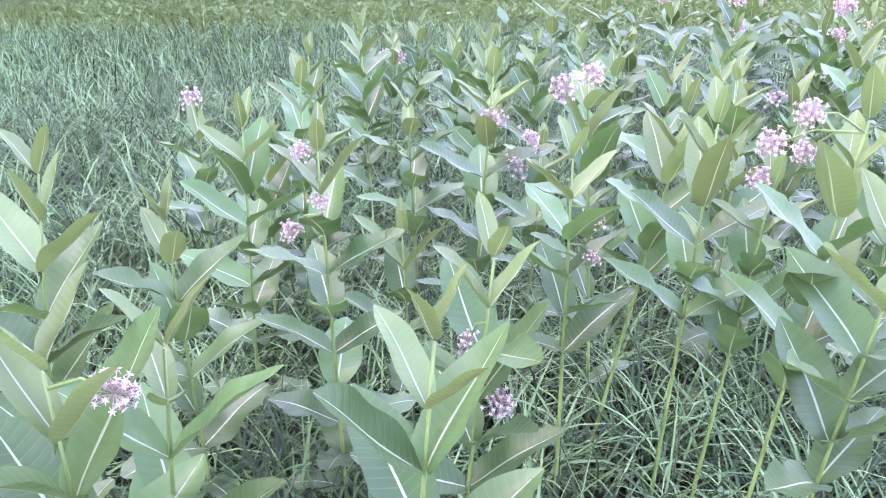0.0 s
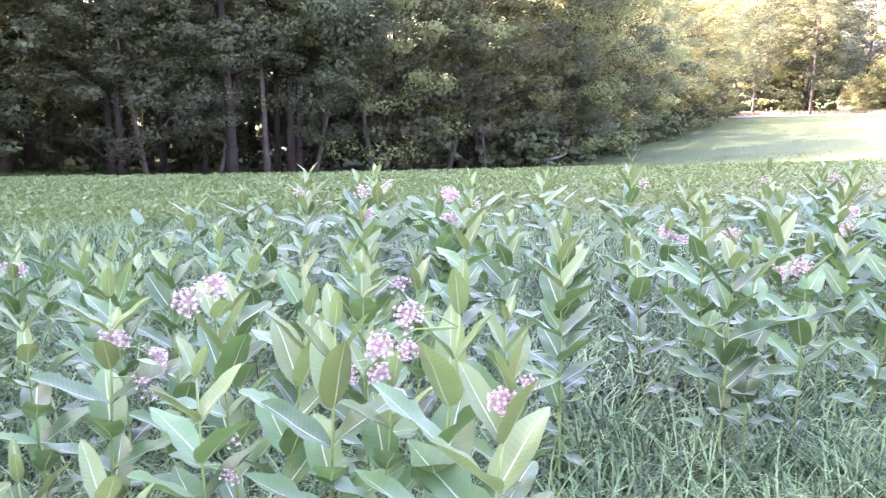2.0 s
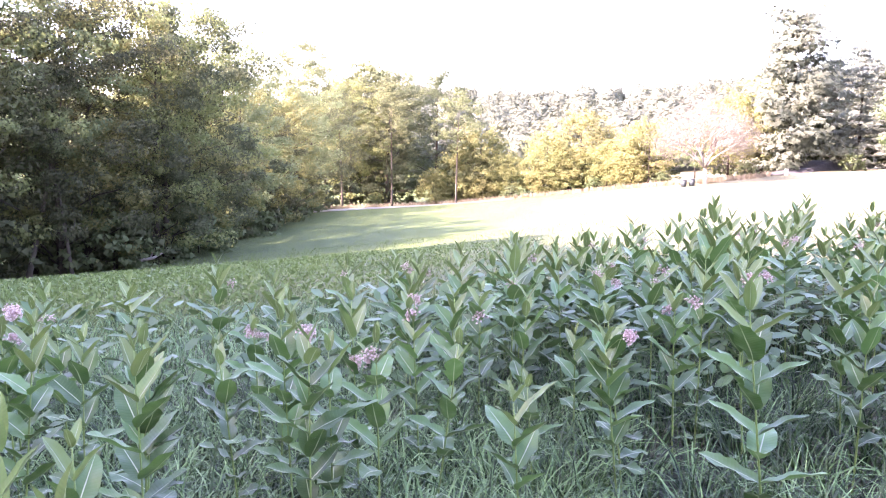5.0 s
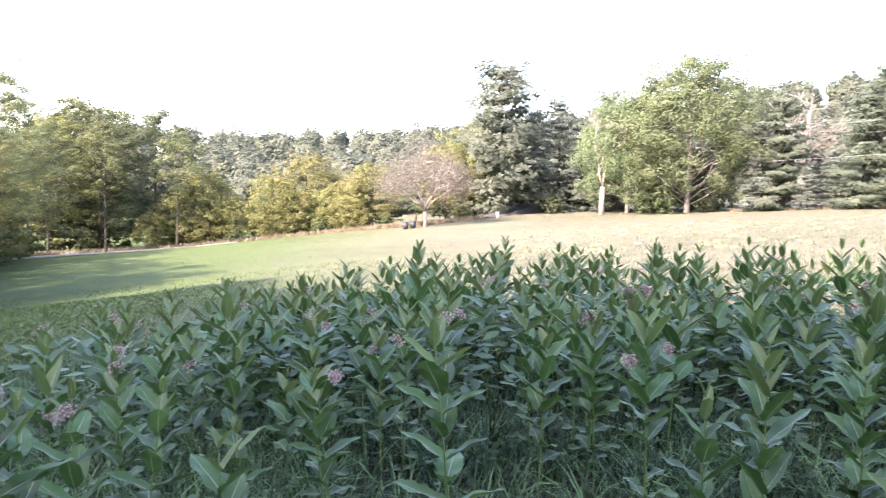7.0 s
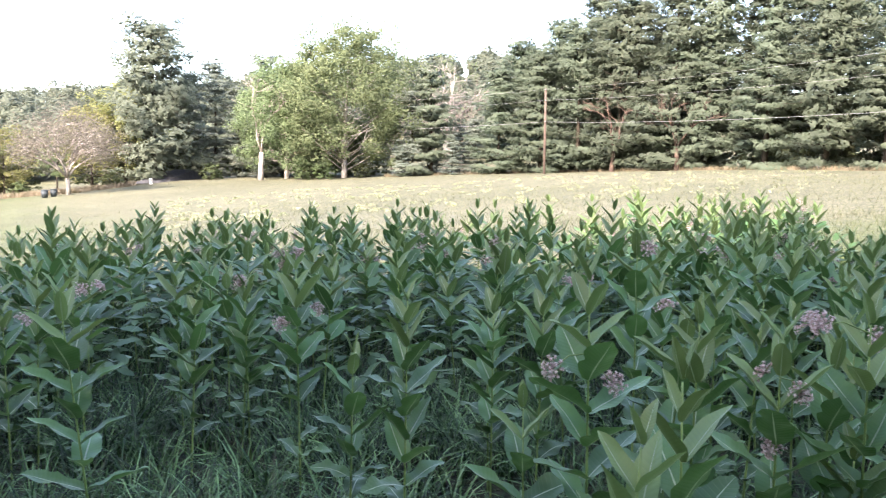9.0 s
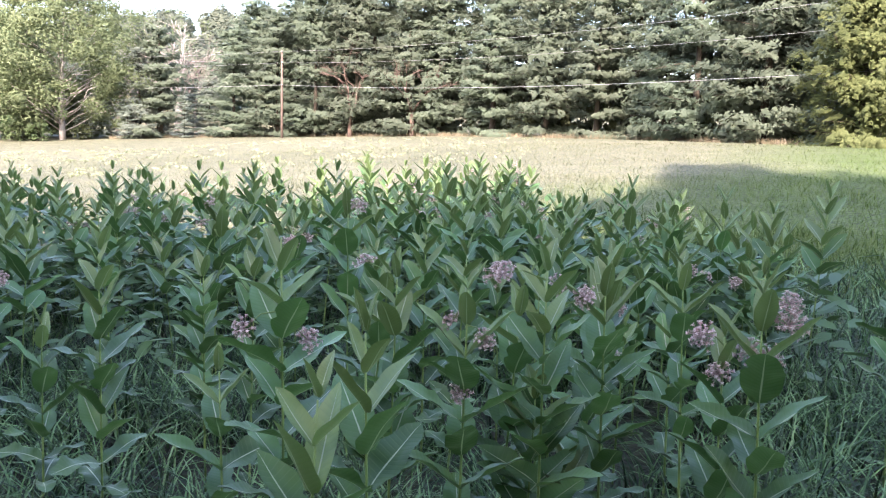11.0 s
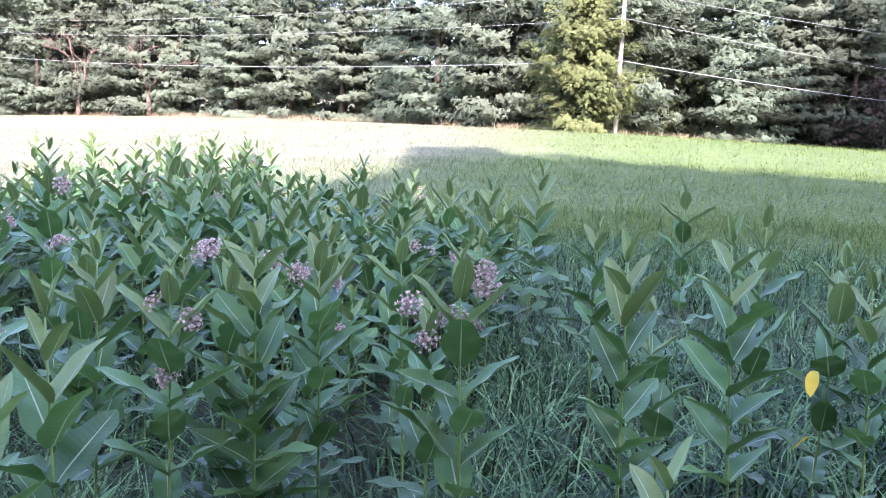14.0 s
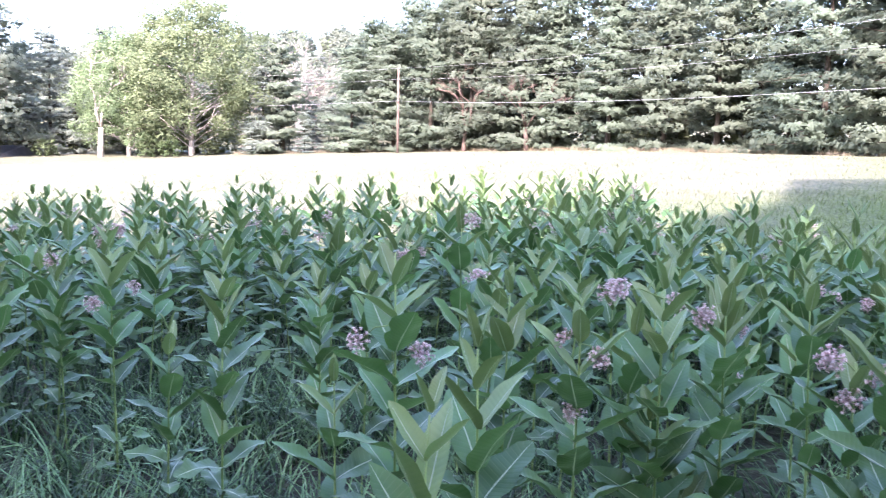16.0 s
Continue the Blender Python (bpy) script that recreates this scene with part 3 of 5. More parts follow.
back_oak = make_tree("oak_tree", "dark oak tree deep in the wood", 20, 14, 4.2, 0.2, 6000, 0.26, LIT_WOODLAND, BARK, 0.22)
back_maple = make_tree("maple_tree", "slender maple tree deep in the wood", 24, 14, 3.4, 0.36, 3000, 0.34, MAPLE, BARK, 0.2)
back_pine = make_pine("white_pine", "tall white pine behind the front row", 25, 19, 5.2, 0.04, 12000, PINE, BARK, tip=0.4, leaf=0.4, puff=0.9, gap=0.95, flat=0.35)
pine_a = make_pine("white_pine", "grey-green white pine with drooping level boughs", 21, 15, 4.4, 0.03, 34000, PINE, BARK, puff=0.9, gap=0.98, leaf=0.21, flat=0.26, droop=0.12)
pine_b = make_pine("white_pine", "tall blue-green white pine with tiers of boughs", 22, 19, 5.0, 0.04, 38000, PINE, BARK, puff=0.95, gap=1.05, leaf=0.21, flat=0.26, droop=0.12)
pine_c = make_pine("white_pine", "young white pine with branches down to the grass", 23, 10, 3.4, 0.02, 22000, PINE, BARK, gap=0.95, leaf=0.2, puff=0.75, flat=0.26, droop=0.12)
pine_d = make_pine("white_pine", "pale blue-grey young pine with feathery boughs", 26, 15, 4.4, 0.02, 26000, BLUE_PINE, BARK, puff=0.9, gap=1.15, leaf=0.2, tip=0.4, flat=0.28, droop=0.13)
bare = make_bare("bare_tree", "leafless grey-pink tree standing above the pines", 36, 12, TWIG_BARK, None, 0, 0.13, 4, 0.24)

# the wood along the low side of the meadow
EDGE_LINE = [(-22, 40), (0, 38), (10, 39), (23, 42), (30, 48), (33.5, 58), (36.4, 72), (39.3, 92)]
for proto, az, r in ((oak_a, 12, 40), (oak_b, 24, 43), (maple_c, 29.5, 46), (maple_a, 31.5, 52), (maple_b, 4, 43), (slim, 10.4, 38.6), (back_oak, 8, 52), (back_maple, 15, 50), (shade_oak, 290, 34), (bush_a, 27, 43), (bush_b, 20, 41)):
    p = polar(az, r)
    first_at(proto, p.x, p.y)
wood_line([oak_a, oak_b], EDGE_LINE[:3], 5.6, (0.85, 1.15), group="trees of the wood")
wood_line([maple_b], EDGE_LINE[:4], 4.0, (0.8, 1.1), back=1.5, group="trees of the wood", lean=7.0)
wood_line([oak_b, maple_c, oak_a, maple_b, maple_c], EDGE_LINE[2:4], 5.0, (0.85, 1.15), group="trees of the wood")
wood_line([maple_c, oak_b, maple_a], EDGE_LINE[3:5], 4.8, (0.9, 1.1), group="trees of the wood")
wood_line([maple_c, oak_b, maple_c, maple_a], EDGE_LINE[4:], 4.4, (0.78, 0.95), group="trees of the wood")
wood_line([maple_b, back_oak, back_maple], EDGE_LINE[:3], 4.6, (0.85, 1.05), back=6, jitter=2, group="trees of the wood")
wood_line([back_maple, back_oak], EDGE_LINE[:3], 4.2, (0.9, 1.1), back=12, jitter=2.5, group="trees of the wood")
wood_line([back_oak, back_maple], EDGE_LINE[:3], 4.6, (0.85, 1.05), back=20, jitter=2.5, group="trees of the wood")
wood_line([bush_a, bush_b, bush_a], EDGE_LINE[3:], 2.4, (0.7, 1.35), back=-0.3, jitter=0.8, group="shrubs along the wood")
wood_line([bush_b, bush_b, bush_a], EDGE_LINE[:6], 2.4, (1.0, 1.6), back=7, jitter=1.5, group="shrubs along the wood")
wood_line([bush_b, bush_b, back_maple], EDGE_LINE[:5], 3.4, (0.9, 1.5), back=13, jitter=2.0, group="shrubs along the wood")
wood_line([bush_b], EDGE_LINE[:5], 2.8, (1.4, 2.1), back=24, jitter=1.5, group="shrubs along the wood")
wood_line([locust_a, bush_a], EDGE_LINE[:5], 6.0, (0.5, 0.7), back=30, jitter=2.5, group="shrubs along the wood")
wood_line([back_oak, back_maple, oak_a], [(27, 64), (30, 76), (34, 96)], 4.6, (0.75, 0.92), jitter=2.0, group="trees of the wood")
for az, r, lean_by, size in ((13.5, 39.2, 13, 0.8), (17.2, 40.0, -9, 0.7), (22.2, 41.2, 15, 0.85), (24.6, 41.6, -6, 0.62), (7.5, 38.4, 10, 0.7), (20.0, 40.6, 4, 0.75), (3.0, 38.2, -8, 0.8)):
    p = polar(az, r)
    t = plant_tree(slim, p.x, p.y, size)
    t.matrix_basis = pose(p.x, p.y, ground(p.x, p.y), 0, lean_by, 0) @ pose(0, 0, 0, 0, 0, az * 31) @ Matrix.Diagonal((size, size, size, 1))
    t["group"] = "trees of the wood"
# unseen oaks added round the near side, behind the walk, to shade it
REACHED = [(-40, 16), (-12, 18), (-8.6, 21.5), (-5.6, 23.5), (-4.8, 28), (-3.6, 28.5), (-2.9, 20), (-2.0, 8.0), (1.5, 9.0), (4, 11), (8, 11.5), (14, 12), (26, 15), (36, 22)]


def shading_wood():
    along, across = Vector((math.sin(radians(SUN_AZ)), math.cos(radians(SUN_AZ)))), Vector((math.cos(radians(SUN_AZ)), -math.sin(radians(SUN_AZ))))
    u = -34.0
    k = 0
    while u < 34:
        for d in (24, 28.5):
            h = (sway(u, REACHED) + d) * math.tan(radians(SUN_EL))
            p = along * d + across * (u + random.uniform(-0.4, 0.4) + (1.3 if d > 25 else 0))
            t = plant_tree(shade_oak, p.x, p.y, 1.0)
            f = h / 14.6
            t.matrix_basis = t.matrix_basis @ Matrix.Diagonal((0.42 + f * 0.1, 0.42 + f * 0.1, f, 1))
            t["group"] = "trees of the wood"
            k += 1
        u += 2.0


shading_wood()

# the sunlit trees at the far end of the meadow
FAR_LINE = [(38, 97), (42, 98), (47, 99), (53, 96), (58, 91), (62, 86)]
p = polar(50, 99)
first_at(locust_a, p.x, p.y, 0.85)
p = polar(56.5, 96)
first_at(locust_b, p.x, p.y, 0.75)
wood_line([locust_a, locust_b], FAR_LINE[2:], 3.5, (0.6, 0.82), back=2, group="trees at the end of the meadow")
wood_line([maple_b, maple_c, oak_b, maple_b], FAR_LINE[:3], 4.0, (1.0, 1.16), back=3, group="trees at the end of the meadow")
wood_line([maple_b, maple_a, back_oak], [(37, 102), (42, 104), (47.5, 106)], 4.0, (1.1, 1.28), back=4, jitter=2.5, group="trees at the end of the meadow")
wood_line([maple_a, locust_b], [(52, 108), (60, 106), (66, 100), (72, 104)], 7.0, (0.5, 0.62), back=8, jitter=2.5, group="trees at the end of the meadow")
wood_line([slim], [(38.5, 95), (43, 96), (50, 96.5)], 4.2, (0.8, 1.02), jitter=1.6, group="trees at the end of the meadow", lean=3.0)
wood_line([bush_a, bush_b], FAR_LINE, 3.0, (0.8, 1.2), back=4.5, jitter=1.2, group="shrubs at the end of the meadow")
wood_line([bush_a, locust_a], FAR_LINE, 5.0, (0.35, 0.6), back=-0.5, jitter=1.0, group="shrubs at the end of the meadow")

# single trees along the lane
p = polar(64.2, 79)
crab = make_bare("crab_apple_tree", "spreading crab apple tree with thin russet leaves", 31, 7.2, PALE_BARK, RUSSET, 15000, 0.14, 10, 0.8, 0.075, 0.13, 0.35)
crab.matrix_basis = pose(p.x, p.y, ground(p.x, p.y)) @ Matrix.Diagonal((1.2, 1.2, 1.5, 1))
p = polar(69.1, 92)
tall_pine = make_pine("white_pine", "tall lone white pine standing by the lane", 32, 15.2, 5.3, 0.02, 32000, PALE_PINE, BARK, 0.3, tip=1.7, gap=1.3, puff=1.1, power=0.55, leaf=0.3)
tall_pine.matrix_basis = pose(p.x, p.y, ground(p.x, p.y))
p = polar(75.6, 86)
dead = make_bare("dead_tree", "thin-leaved dying tree with a forked pale trunk", 33, 13.5, PALE_BARK, MAPLE, 320, 0.24, 3, 0.26, 0.2)
dead.matrix_basis = pose(p.x, p.y, ground(p.x, p.y))
plant_tree(dead, *polar(87.4, 104).xy, 1.25)
p = polar(80.9, 85)
ash = make_tree("ash_tree", "big round-headed green tree with two pale trunks", 34, 13.6, 5.6, 0.18, 56000, 0.155, ASH_LEAF, PALE_BARK, 0.24, blobs=90, domed=True)
ash.matrix_basis = pose(p.x, p.y, ground(p.x, p.y))
plant_tree(ash, *polar(77.2, 88).xy, 0.78)
for az, r, s in ((75.9, 93, 0.82), (71.2, 99, 0.75), (72.8, 96, 0.8), (74.2, 95, 0.62), (78.8, 94, 0.7), (66.8, 97, 0.62)):
    plant_tree(pine_d, *polar(az, r).xy, s)
for az, r, s in ((65.5, 93, 0.9), (67.4, 95, 1.12)):
    plant_tree(locust_b, *polar(az, r).xy, s)
for az, r, s in ((66.5, 86, 0.6), (72.5, 90, 0.6), (78.5, 85, 0.7), (79.6, 84, 0.6), (82.0, 84, 0.5)):
    plant_tree(bush_a, *polar(az, r).xy, s)

for i, (az, r, s) in enumerate(((84.8, 101, 0.95), (85.6, 104, 1.0), (87.6, 103, 1.1), (88.5, 105, 1.15), (83.9, 103, 0.9), (58.6, 142, 0.95), (59.6, 146, 1.0), (60.4, 141, 0.95), (61.3, 145, 1.0))):
    plant_tree(bare, *polar(az, r).xy, s, turn=i * 77)["group"] = "leafless trees behind the meadow"
wood_line([bush_b, bush_a], [(65, 96), (70, 98), (76, 95), (83, 90)], 2.8, (0.9, 1.4), jitter=1.0, group="shrubs behind the single trees")

# the row of pines on the high side
PINE_LINE = [(83.5, 84), (88, 83), (94, 81), (99, 77), (104, 73), (110, 67), (117, 61), (124, 54), (131, 50), (140, 55), (150, 62), (160, 70)]
for proto, az, r in ((pine_a, 102, 75), (pine_b, 108, 74), (back_pine, 112, 78), (pine_c, 86.5, 83), (pine_d, 85.3, 83), (bare, 86.6, 103)):
    p = polar(az, r)
    first_at(proto, p.x, p.y, 0.52 if proto is pine_d else 1.0)
for az, r, el in ((82.3, 86, 3.4), (84.6, 82, 3.2), (86.3, 84, 4.3), (87.9, 82, 4.4), (89.4, 84, 6.2), (90.9, 81, 6.4), (92.3, 83, 8.2), (93.6, 80, 7.6), (94.9, 83, 9.4), (96.0, 79, 9.0), (97.2, 82, 11.3), (98.6, 78, 10.4)):
    p = polar(az, r)
    k = (1.5 + r * math.tan(radians(el)) - ground(p.x, p.y)) / 15.0
    plant_tree(pine_d if az < 90 else pine_a, p.x, p.y, 0.3 + 0.62 * k, tall=k / (0.3 + 0.62 * k))["group"] = "row of pines"
wood_line([pine_a, pine_a, pine_c], PINE_LINE[3:], 4.6, (0.85, 1.15), back=1.5, group="row of pines")
wood_line([back_pine, pine_b, back_pine], PINE_LINE[4:], 5.0, (0.85, 1.05), back=7, jitter=1.5, group="row of pines")
for az, r, s in ((83.6, 87, 0.46), (86.9, 87, 0.58), (88.4, 88, 0.62), (89.2, 86, 0.64)):
    plant_tree(pine_d, *polar(az, r).xy, s, turn=az * 40)["group"] = "row of pines"
# unseen pines added beyond the corner to shade the end of the row
for az, r, s in ((157.5, 39.5, 1.2), (158.5, 45.5, 1.4), (162, 38, 1.45), (165, 43, 1.45), (168, 37, 1.35), (173, 39, 1.4)):
    plant_tree(pine_a, *polar(az, r).xy, s)["group"] = "row of pines"
wood_line([back_pine], PINE_LINE[7:], 3.6, (0.9, 1.1), back=9, jitter=1.5, group="row of pines")
# dark shrubs added in place of the deep shade below the boughs
wood_line([bush_b], PINE_LINE[3:], 2.6, (0.9, 1.3), back=5, jitter=1.0, group="shrubs under the pines")
p = polar(146.9, 57)
red = make_tree("shrub", "dark red-leaved shrub in front of the pines", 42, 4.0, 2.6, 0.05, 3600, 0.18, RED_LEAF, BARK, 0.05, blobs=20, bush=True)
red.matrix_basis = pose(p.x, p.y, ground(p.x, p.y))
p = polar(129.5, 45)
cedar = make_pine("cedar_tree", "dense yellow-green red cedar beside the utility pole", 41, 8.2, 3.4, 0.01, 70000, CEDAR, BARK, 0.12, tip=0.16, power=0.75, gap=0.33, leaf=0.14, droop=0.3, puff=0.5, flat=1.0)
cedar.matrix_basis = pose(p.x, p.y, ground(p.x, p.y)) @ Matrix.Diagonal((0.95, 0.95, 0.95, 1))


# far woods on the ridge
def lump():
    """Corners of the twenty faces of a rough round lump."""
    g = (1 + 5 ** 0.5) / 2
    v = np.array([(a, b * g, 0) for a in (-1, 1) for b in (-1, 1)] + [(0, a, b * g) for a in (-1, 1) for b in (-1, 1)] + [(a * g, 0, b) for b in (-1, 1) for a in (-1, 1)]) / math.hypot(1, g)
    return v, np.array([(a, b, c) if np.dot(np.cross(v[b] - v[a], v[c] - v[a]), v[a]) > 0 else (a, c, b) for a in range(12) for b in range(a + 1, 12) for c in range(b + 1, 12)
                        if max(np.linalg.norm(v[a] - v[b]), np.linalg.norm(v[b] - v[c]), np.linalg.norm(v[a] - v[c])) < 1.2])


def far_woods():
    """Distant crowns: domes with knobbly outlines, each clothed in small sprays of leafage."""
    rng = np.random.default_rng(51)
    n, per = 640, 430
    az, r = rng.uniform(40, 104, n), rng.uniform(135, 250, n)
    x, y = r * np.sin(np.radians(az)), r * np.cos(np.radians(az))
    z = ground_many(np.c_[x, y])
    h = rng.uniform(6.5, 11.5, n)
    verts, faces = lump()
    cores, shade, pts, outs = [], [], [], []
    for i in range(n):
        middle = np.array((x[i], y[i], z[i] + h[i] * 0.55))
        radii = h[i] * np.array((rng.uniform(0.28, 0.4), rng.uniform(0.28, 0.4), 0.42))
        cores.append((middle + verts * rng.uniform(0.5, 0.78, size=(12, 1)) * radii)[faces])
        shade.append((verts + (0, 0, 0.25))[faces])
        knobs = rng.normal(size=(11, 3))
        knobs /= np.linalg.norm(knobs, axis=1)[:, None]
        d = rng.normal(size=(per, 3))
        d[:, 2] = np.where(rng.uniform(size=per) < 0.6, np.abs(d[:, 2]), d[:, 2])
        d /= np.linalg.norm(d, axis=1)[:, None]
        near = d @ knobs.T
        swell_by = np.exp(9 * (near.max(axis=1) - 1))
        reach = (0.68 + 0.34 * swell_by) * rng.uniform(0.86, 1.08, per)
        pts.append(middle + d * reach[:, None] * radii)
        outs.append(d + (d - knobs[near.argmax(axis=1)]) * 0.7 + (0, 0, 0.2))
    outs = np.concatenate(outs)
    sprays = leaf_tris(rng, np.concatenate(pts), 0.5, outs, 0.4)
    normals = np.concatenate([np.concatenate(shade), np.repeat(soft_normals(sprays, outs, 0.8)[:, None], 3, axis=1)])
    normals /= np.linalg.norm(normals, axis=2)[..., None]
    return quads_mesh("far_woods", np.concatenate([np.concatenate(cores), sprays]), HAZY_FARWOOD, normals)


tagged(new("far_woods", far_woods()), "hazy wooded ridge beyond the meadow", "woods", kind="stuff")


# ---- milkweed ----
def leaf_mesh(seed, length=0.17, width=0.066, arch=0.35, fold=0.25, wave=0.06, nl=10, nw=4, base=0.48, tip=0.72, bites=0):
    """An oblong leaf along +x from its short stalk: rounded foot, tapering point, folded along the midrib, arched and wavy at the rim."""
    rng = np.random.default_rng(seed)
    verts, uvs, faces = [], [], []
    ph, twist = rng.uniform(0, 6.3), rng.uniform(-0.35, 0.35)
    peak = base / (base + tip)
    most = peak ** base * (1 - peak) ** tip
    gnawed = [(rng.uniform(0.3, 0.95), rng.choice((-1, 1)), rng.uniform(0.12, 0.4)) for _ in range(bites)]
    for i in range(nl + 1):
        s = i / nl
        q = 0.03 + 0.965 * s
        half = width / 2 * max(0.03, q ** base * (1 - q) ** tip / most)
        x = length * (s - 0.1 * arch * s * s)
        droop = -arch * length * 0.5 * s * s
        for j in range(nw + 1):
            t = 2 * j / nw - 1
            h = half
            for at, side, deep in gnawed:
                if abs(s - at) < 0.6 / nl and side * t > 0.9:
                    h = half * (1 - deep)
            y = h * t * math.cos(fold * 0.8)
            z = droop + abs(t) * h * math.sin(fold) + wave * h * abs(t) * math.sin(ph + s * 12 + (1.3 if t > 0 else 0)) + 0.08 * h * math.sin(ph * 2 + s * 5) + twist * t * h * s
            verts.append((x, y, z))
            uvs.append((j / nw, s))
    w = nw + 1
    for i in range(nl):
        for j in range(nw):
            a = i * w + j
            faces.append((a, a + w, a + w + 1, a + 1))
    return mesh_of("leaf", verts, faces, [LEAF], uvs=uvs, smooth=True)


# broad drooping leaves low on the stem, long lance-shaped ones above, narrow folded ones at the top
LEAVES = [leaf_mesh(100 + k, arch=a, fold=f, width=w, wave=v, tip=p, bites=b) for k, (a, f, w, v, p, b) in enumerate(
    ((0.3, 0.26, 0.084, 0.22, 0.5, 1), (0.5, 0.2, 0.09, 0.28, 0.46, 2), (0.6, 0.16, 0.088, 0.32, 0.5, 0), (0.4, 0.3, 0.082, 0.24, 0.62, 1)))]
# low leaves take the green with shade in its colour
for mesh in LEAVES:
    mesh.materials[0] = SHADED_LEAF
MIDDLE = [leaf_mesh(110 + k, arch=a, fold=f, width=w, wave=v, tip=p, bites=b) for k, (a, f, w, v, p, b) in enumerate(
    ((0.1, 0.34, 0.072, 0.12, 0.66, 0), (0.22, 0.28, 0.078, 0.16, 0.58, 1), (0.32, 0.26, 0.078, 0.2, 0.62, 0), (0.16, 0.42, 0.07, 0.14, 0.72, 2), (0.0, 0.36, 0.074, 0.1, 0.62, 0)))]
YOUNG = [leaf_mesh(120 + k, arch=a, fold=f, width=w, wave=0.08, tip=0.7) for k, (a, f, w) in enumerate(((-0.06, 0.46, 0.06), (0.06, 0.5, 0.063), (0.18, 0.4, 0.066), (0.0, 0.58, 0.057)))]
for mesh in YOUNG:
    mesh.materials[0] = TOP_LEAF
FAR_LEAVES = [leaf_mesh(140 + k, arch=a, fold=f, width=w, wave=0.12, nl=5, nw=2, tip=0.62) for k, (a, f, w) in enumerate(((0.1, 0.34, 0.07), (0.22, 0.26, 0.076), (0.4, 0.2, 0.078)))]
FAR_YOUNG = [leaf_mesh(150 + k, arch=a, fold=f, width=0.056, nl=5, nw=2) for k, (a, f) in enumerate(((-0.1, 0.5), (0.1, 0.4)))]
for mesh in FAR_YOUNG:
    mesh.materials[0] = TOP_LEAF
YELLOW_LEAF = leaf_mesh(131, arch=0.4, fold=0.2)
YELLOW_LEAF.materials[0] = YELLOW


def umbel_mesh(seed, florets=46, radius=0.032, cut=-0.5):
    """A ball of starry florets on thin stalks."""
    rng = np.random.default_rng(seed)
    b = Builder()
    for k in range(florets):
        z = 1 - (k + 0.5) / florets * (1 - cut)
        a = k * 2.39996 + rng.uniform(-0.2, 0.2)
        d = Vector((math.sqrt(max(0, 1 - z * z)) * math.cos(a), math.sqrt(max(0, 1 - z * z)) * math.sin(a), z))
        c = d * radius * rng.uniform(0.55, 1.2) - Vector((0, 0, 0.2 * radius * (1 - z)))
        e = d.orthogonal().normalized()
        f = d.cross(e)
        b.add(tube([Vector((0, 0, 0)), c], [0.0009, 0.0009], 3), 2)
        s = rng.uniform(0, 1)
        ring = [(e * math.cos(s + i * math.pi / 5) + f * math.sin(s + i * math.pi / 5)) for i in range(10)]
        # five pale hoods stand up, five duller petals fold back
        hood = [c + ring[i] * (0.0078 if i % 2 == 0 else 0.0028) + d * (0.0045 if i % 2 == 0 else 0.001) for i in range(10)]
        b.add((hood + [c + d * 0.004], [(i, (i + 1) % 10, 10) for i in range(10)]), 0)
        petal = [c + ring[i] * (0.008 if i % 2 else 0.003) - d * (0.006 if i % 2 else 0.0) for i in range(10)]
        b.add((petal + [c], [(i, (i + 1) % 10, 10) for i in range(10)]), 1)
    return b.mesh("umbel", [HOOD, PETAL, PEDICEL], smooth=False)


FAR_UMBEL = umbel_mesh(5, 15, 0.034, -0.3)
UMBELS = [umbel_mesh(1, 44, 0.037, -0.55), umbel_mesh(2, 32, 0.039, -0.2), umbel_mesh(3, 20, 0.04, 0.0), umbel_mesh(4, 38, 0.038, -0.4)]
mrng = random.Random(7)


def stem_mesh(height, lean, foot=0.0):
    pts, rad = [], []
    for i in range(7):
        t = i / 6
        z = foot + (height - foot) * t
        k = 0.02 * math.sin(t * 3)
        pts.append((lean[0] * z + k * lean[1], lean[1] * z - k * lean[0], z))
        rad.append(0.0058 * (1 - 0.62 * t))
    return tube(pts, rad, 6)


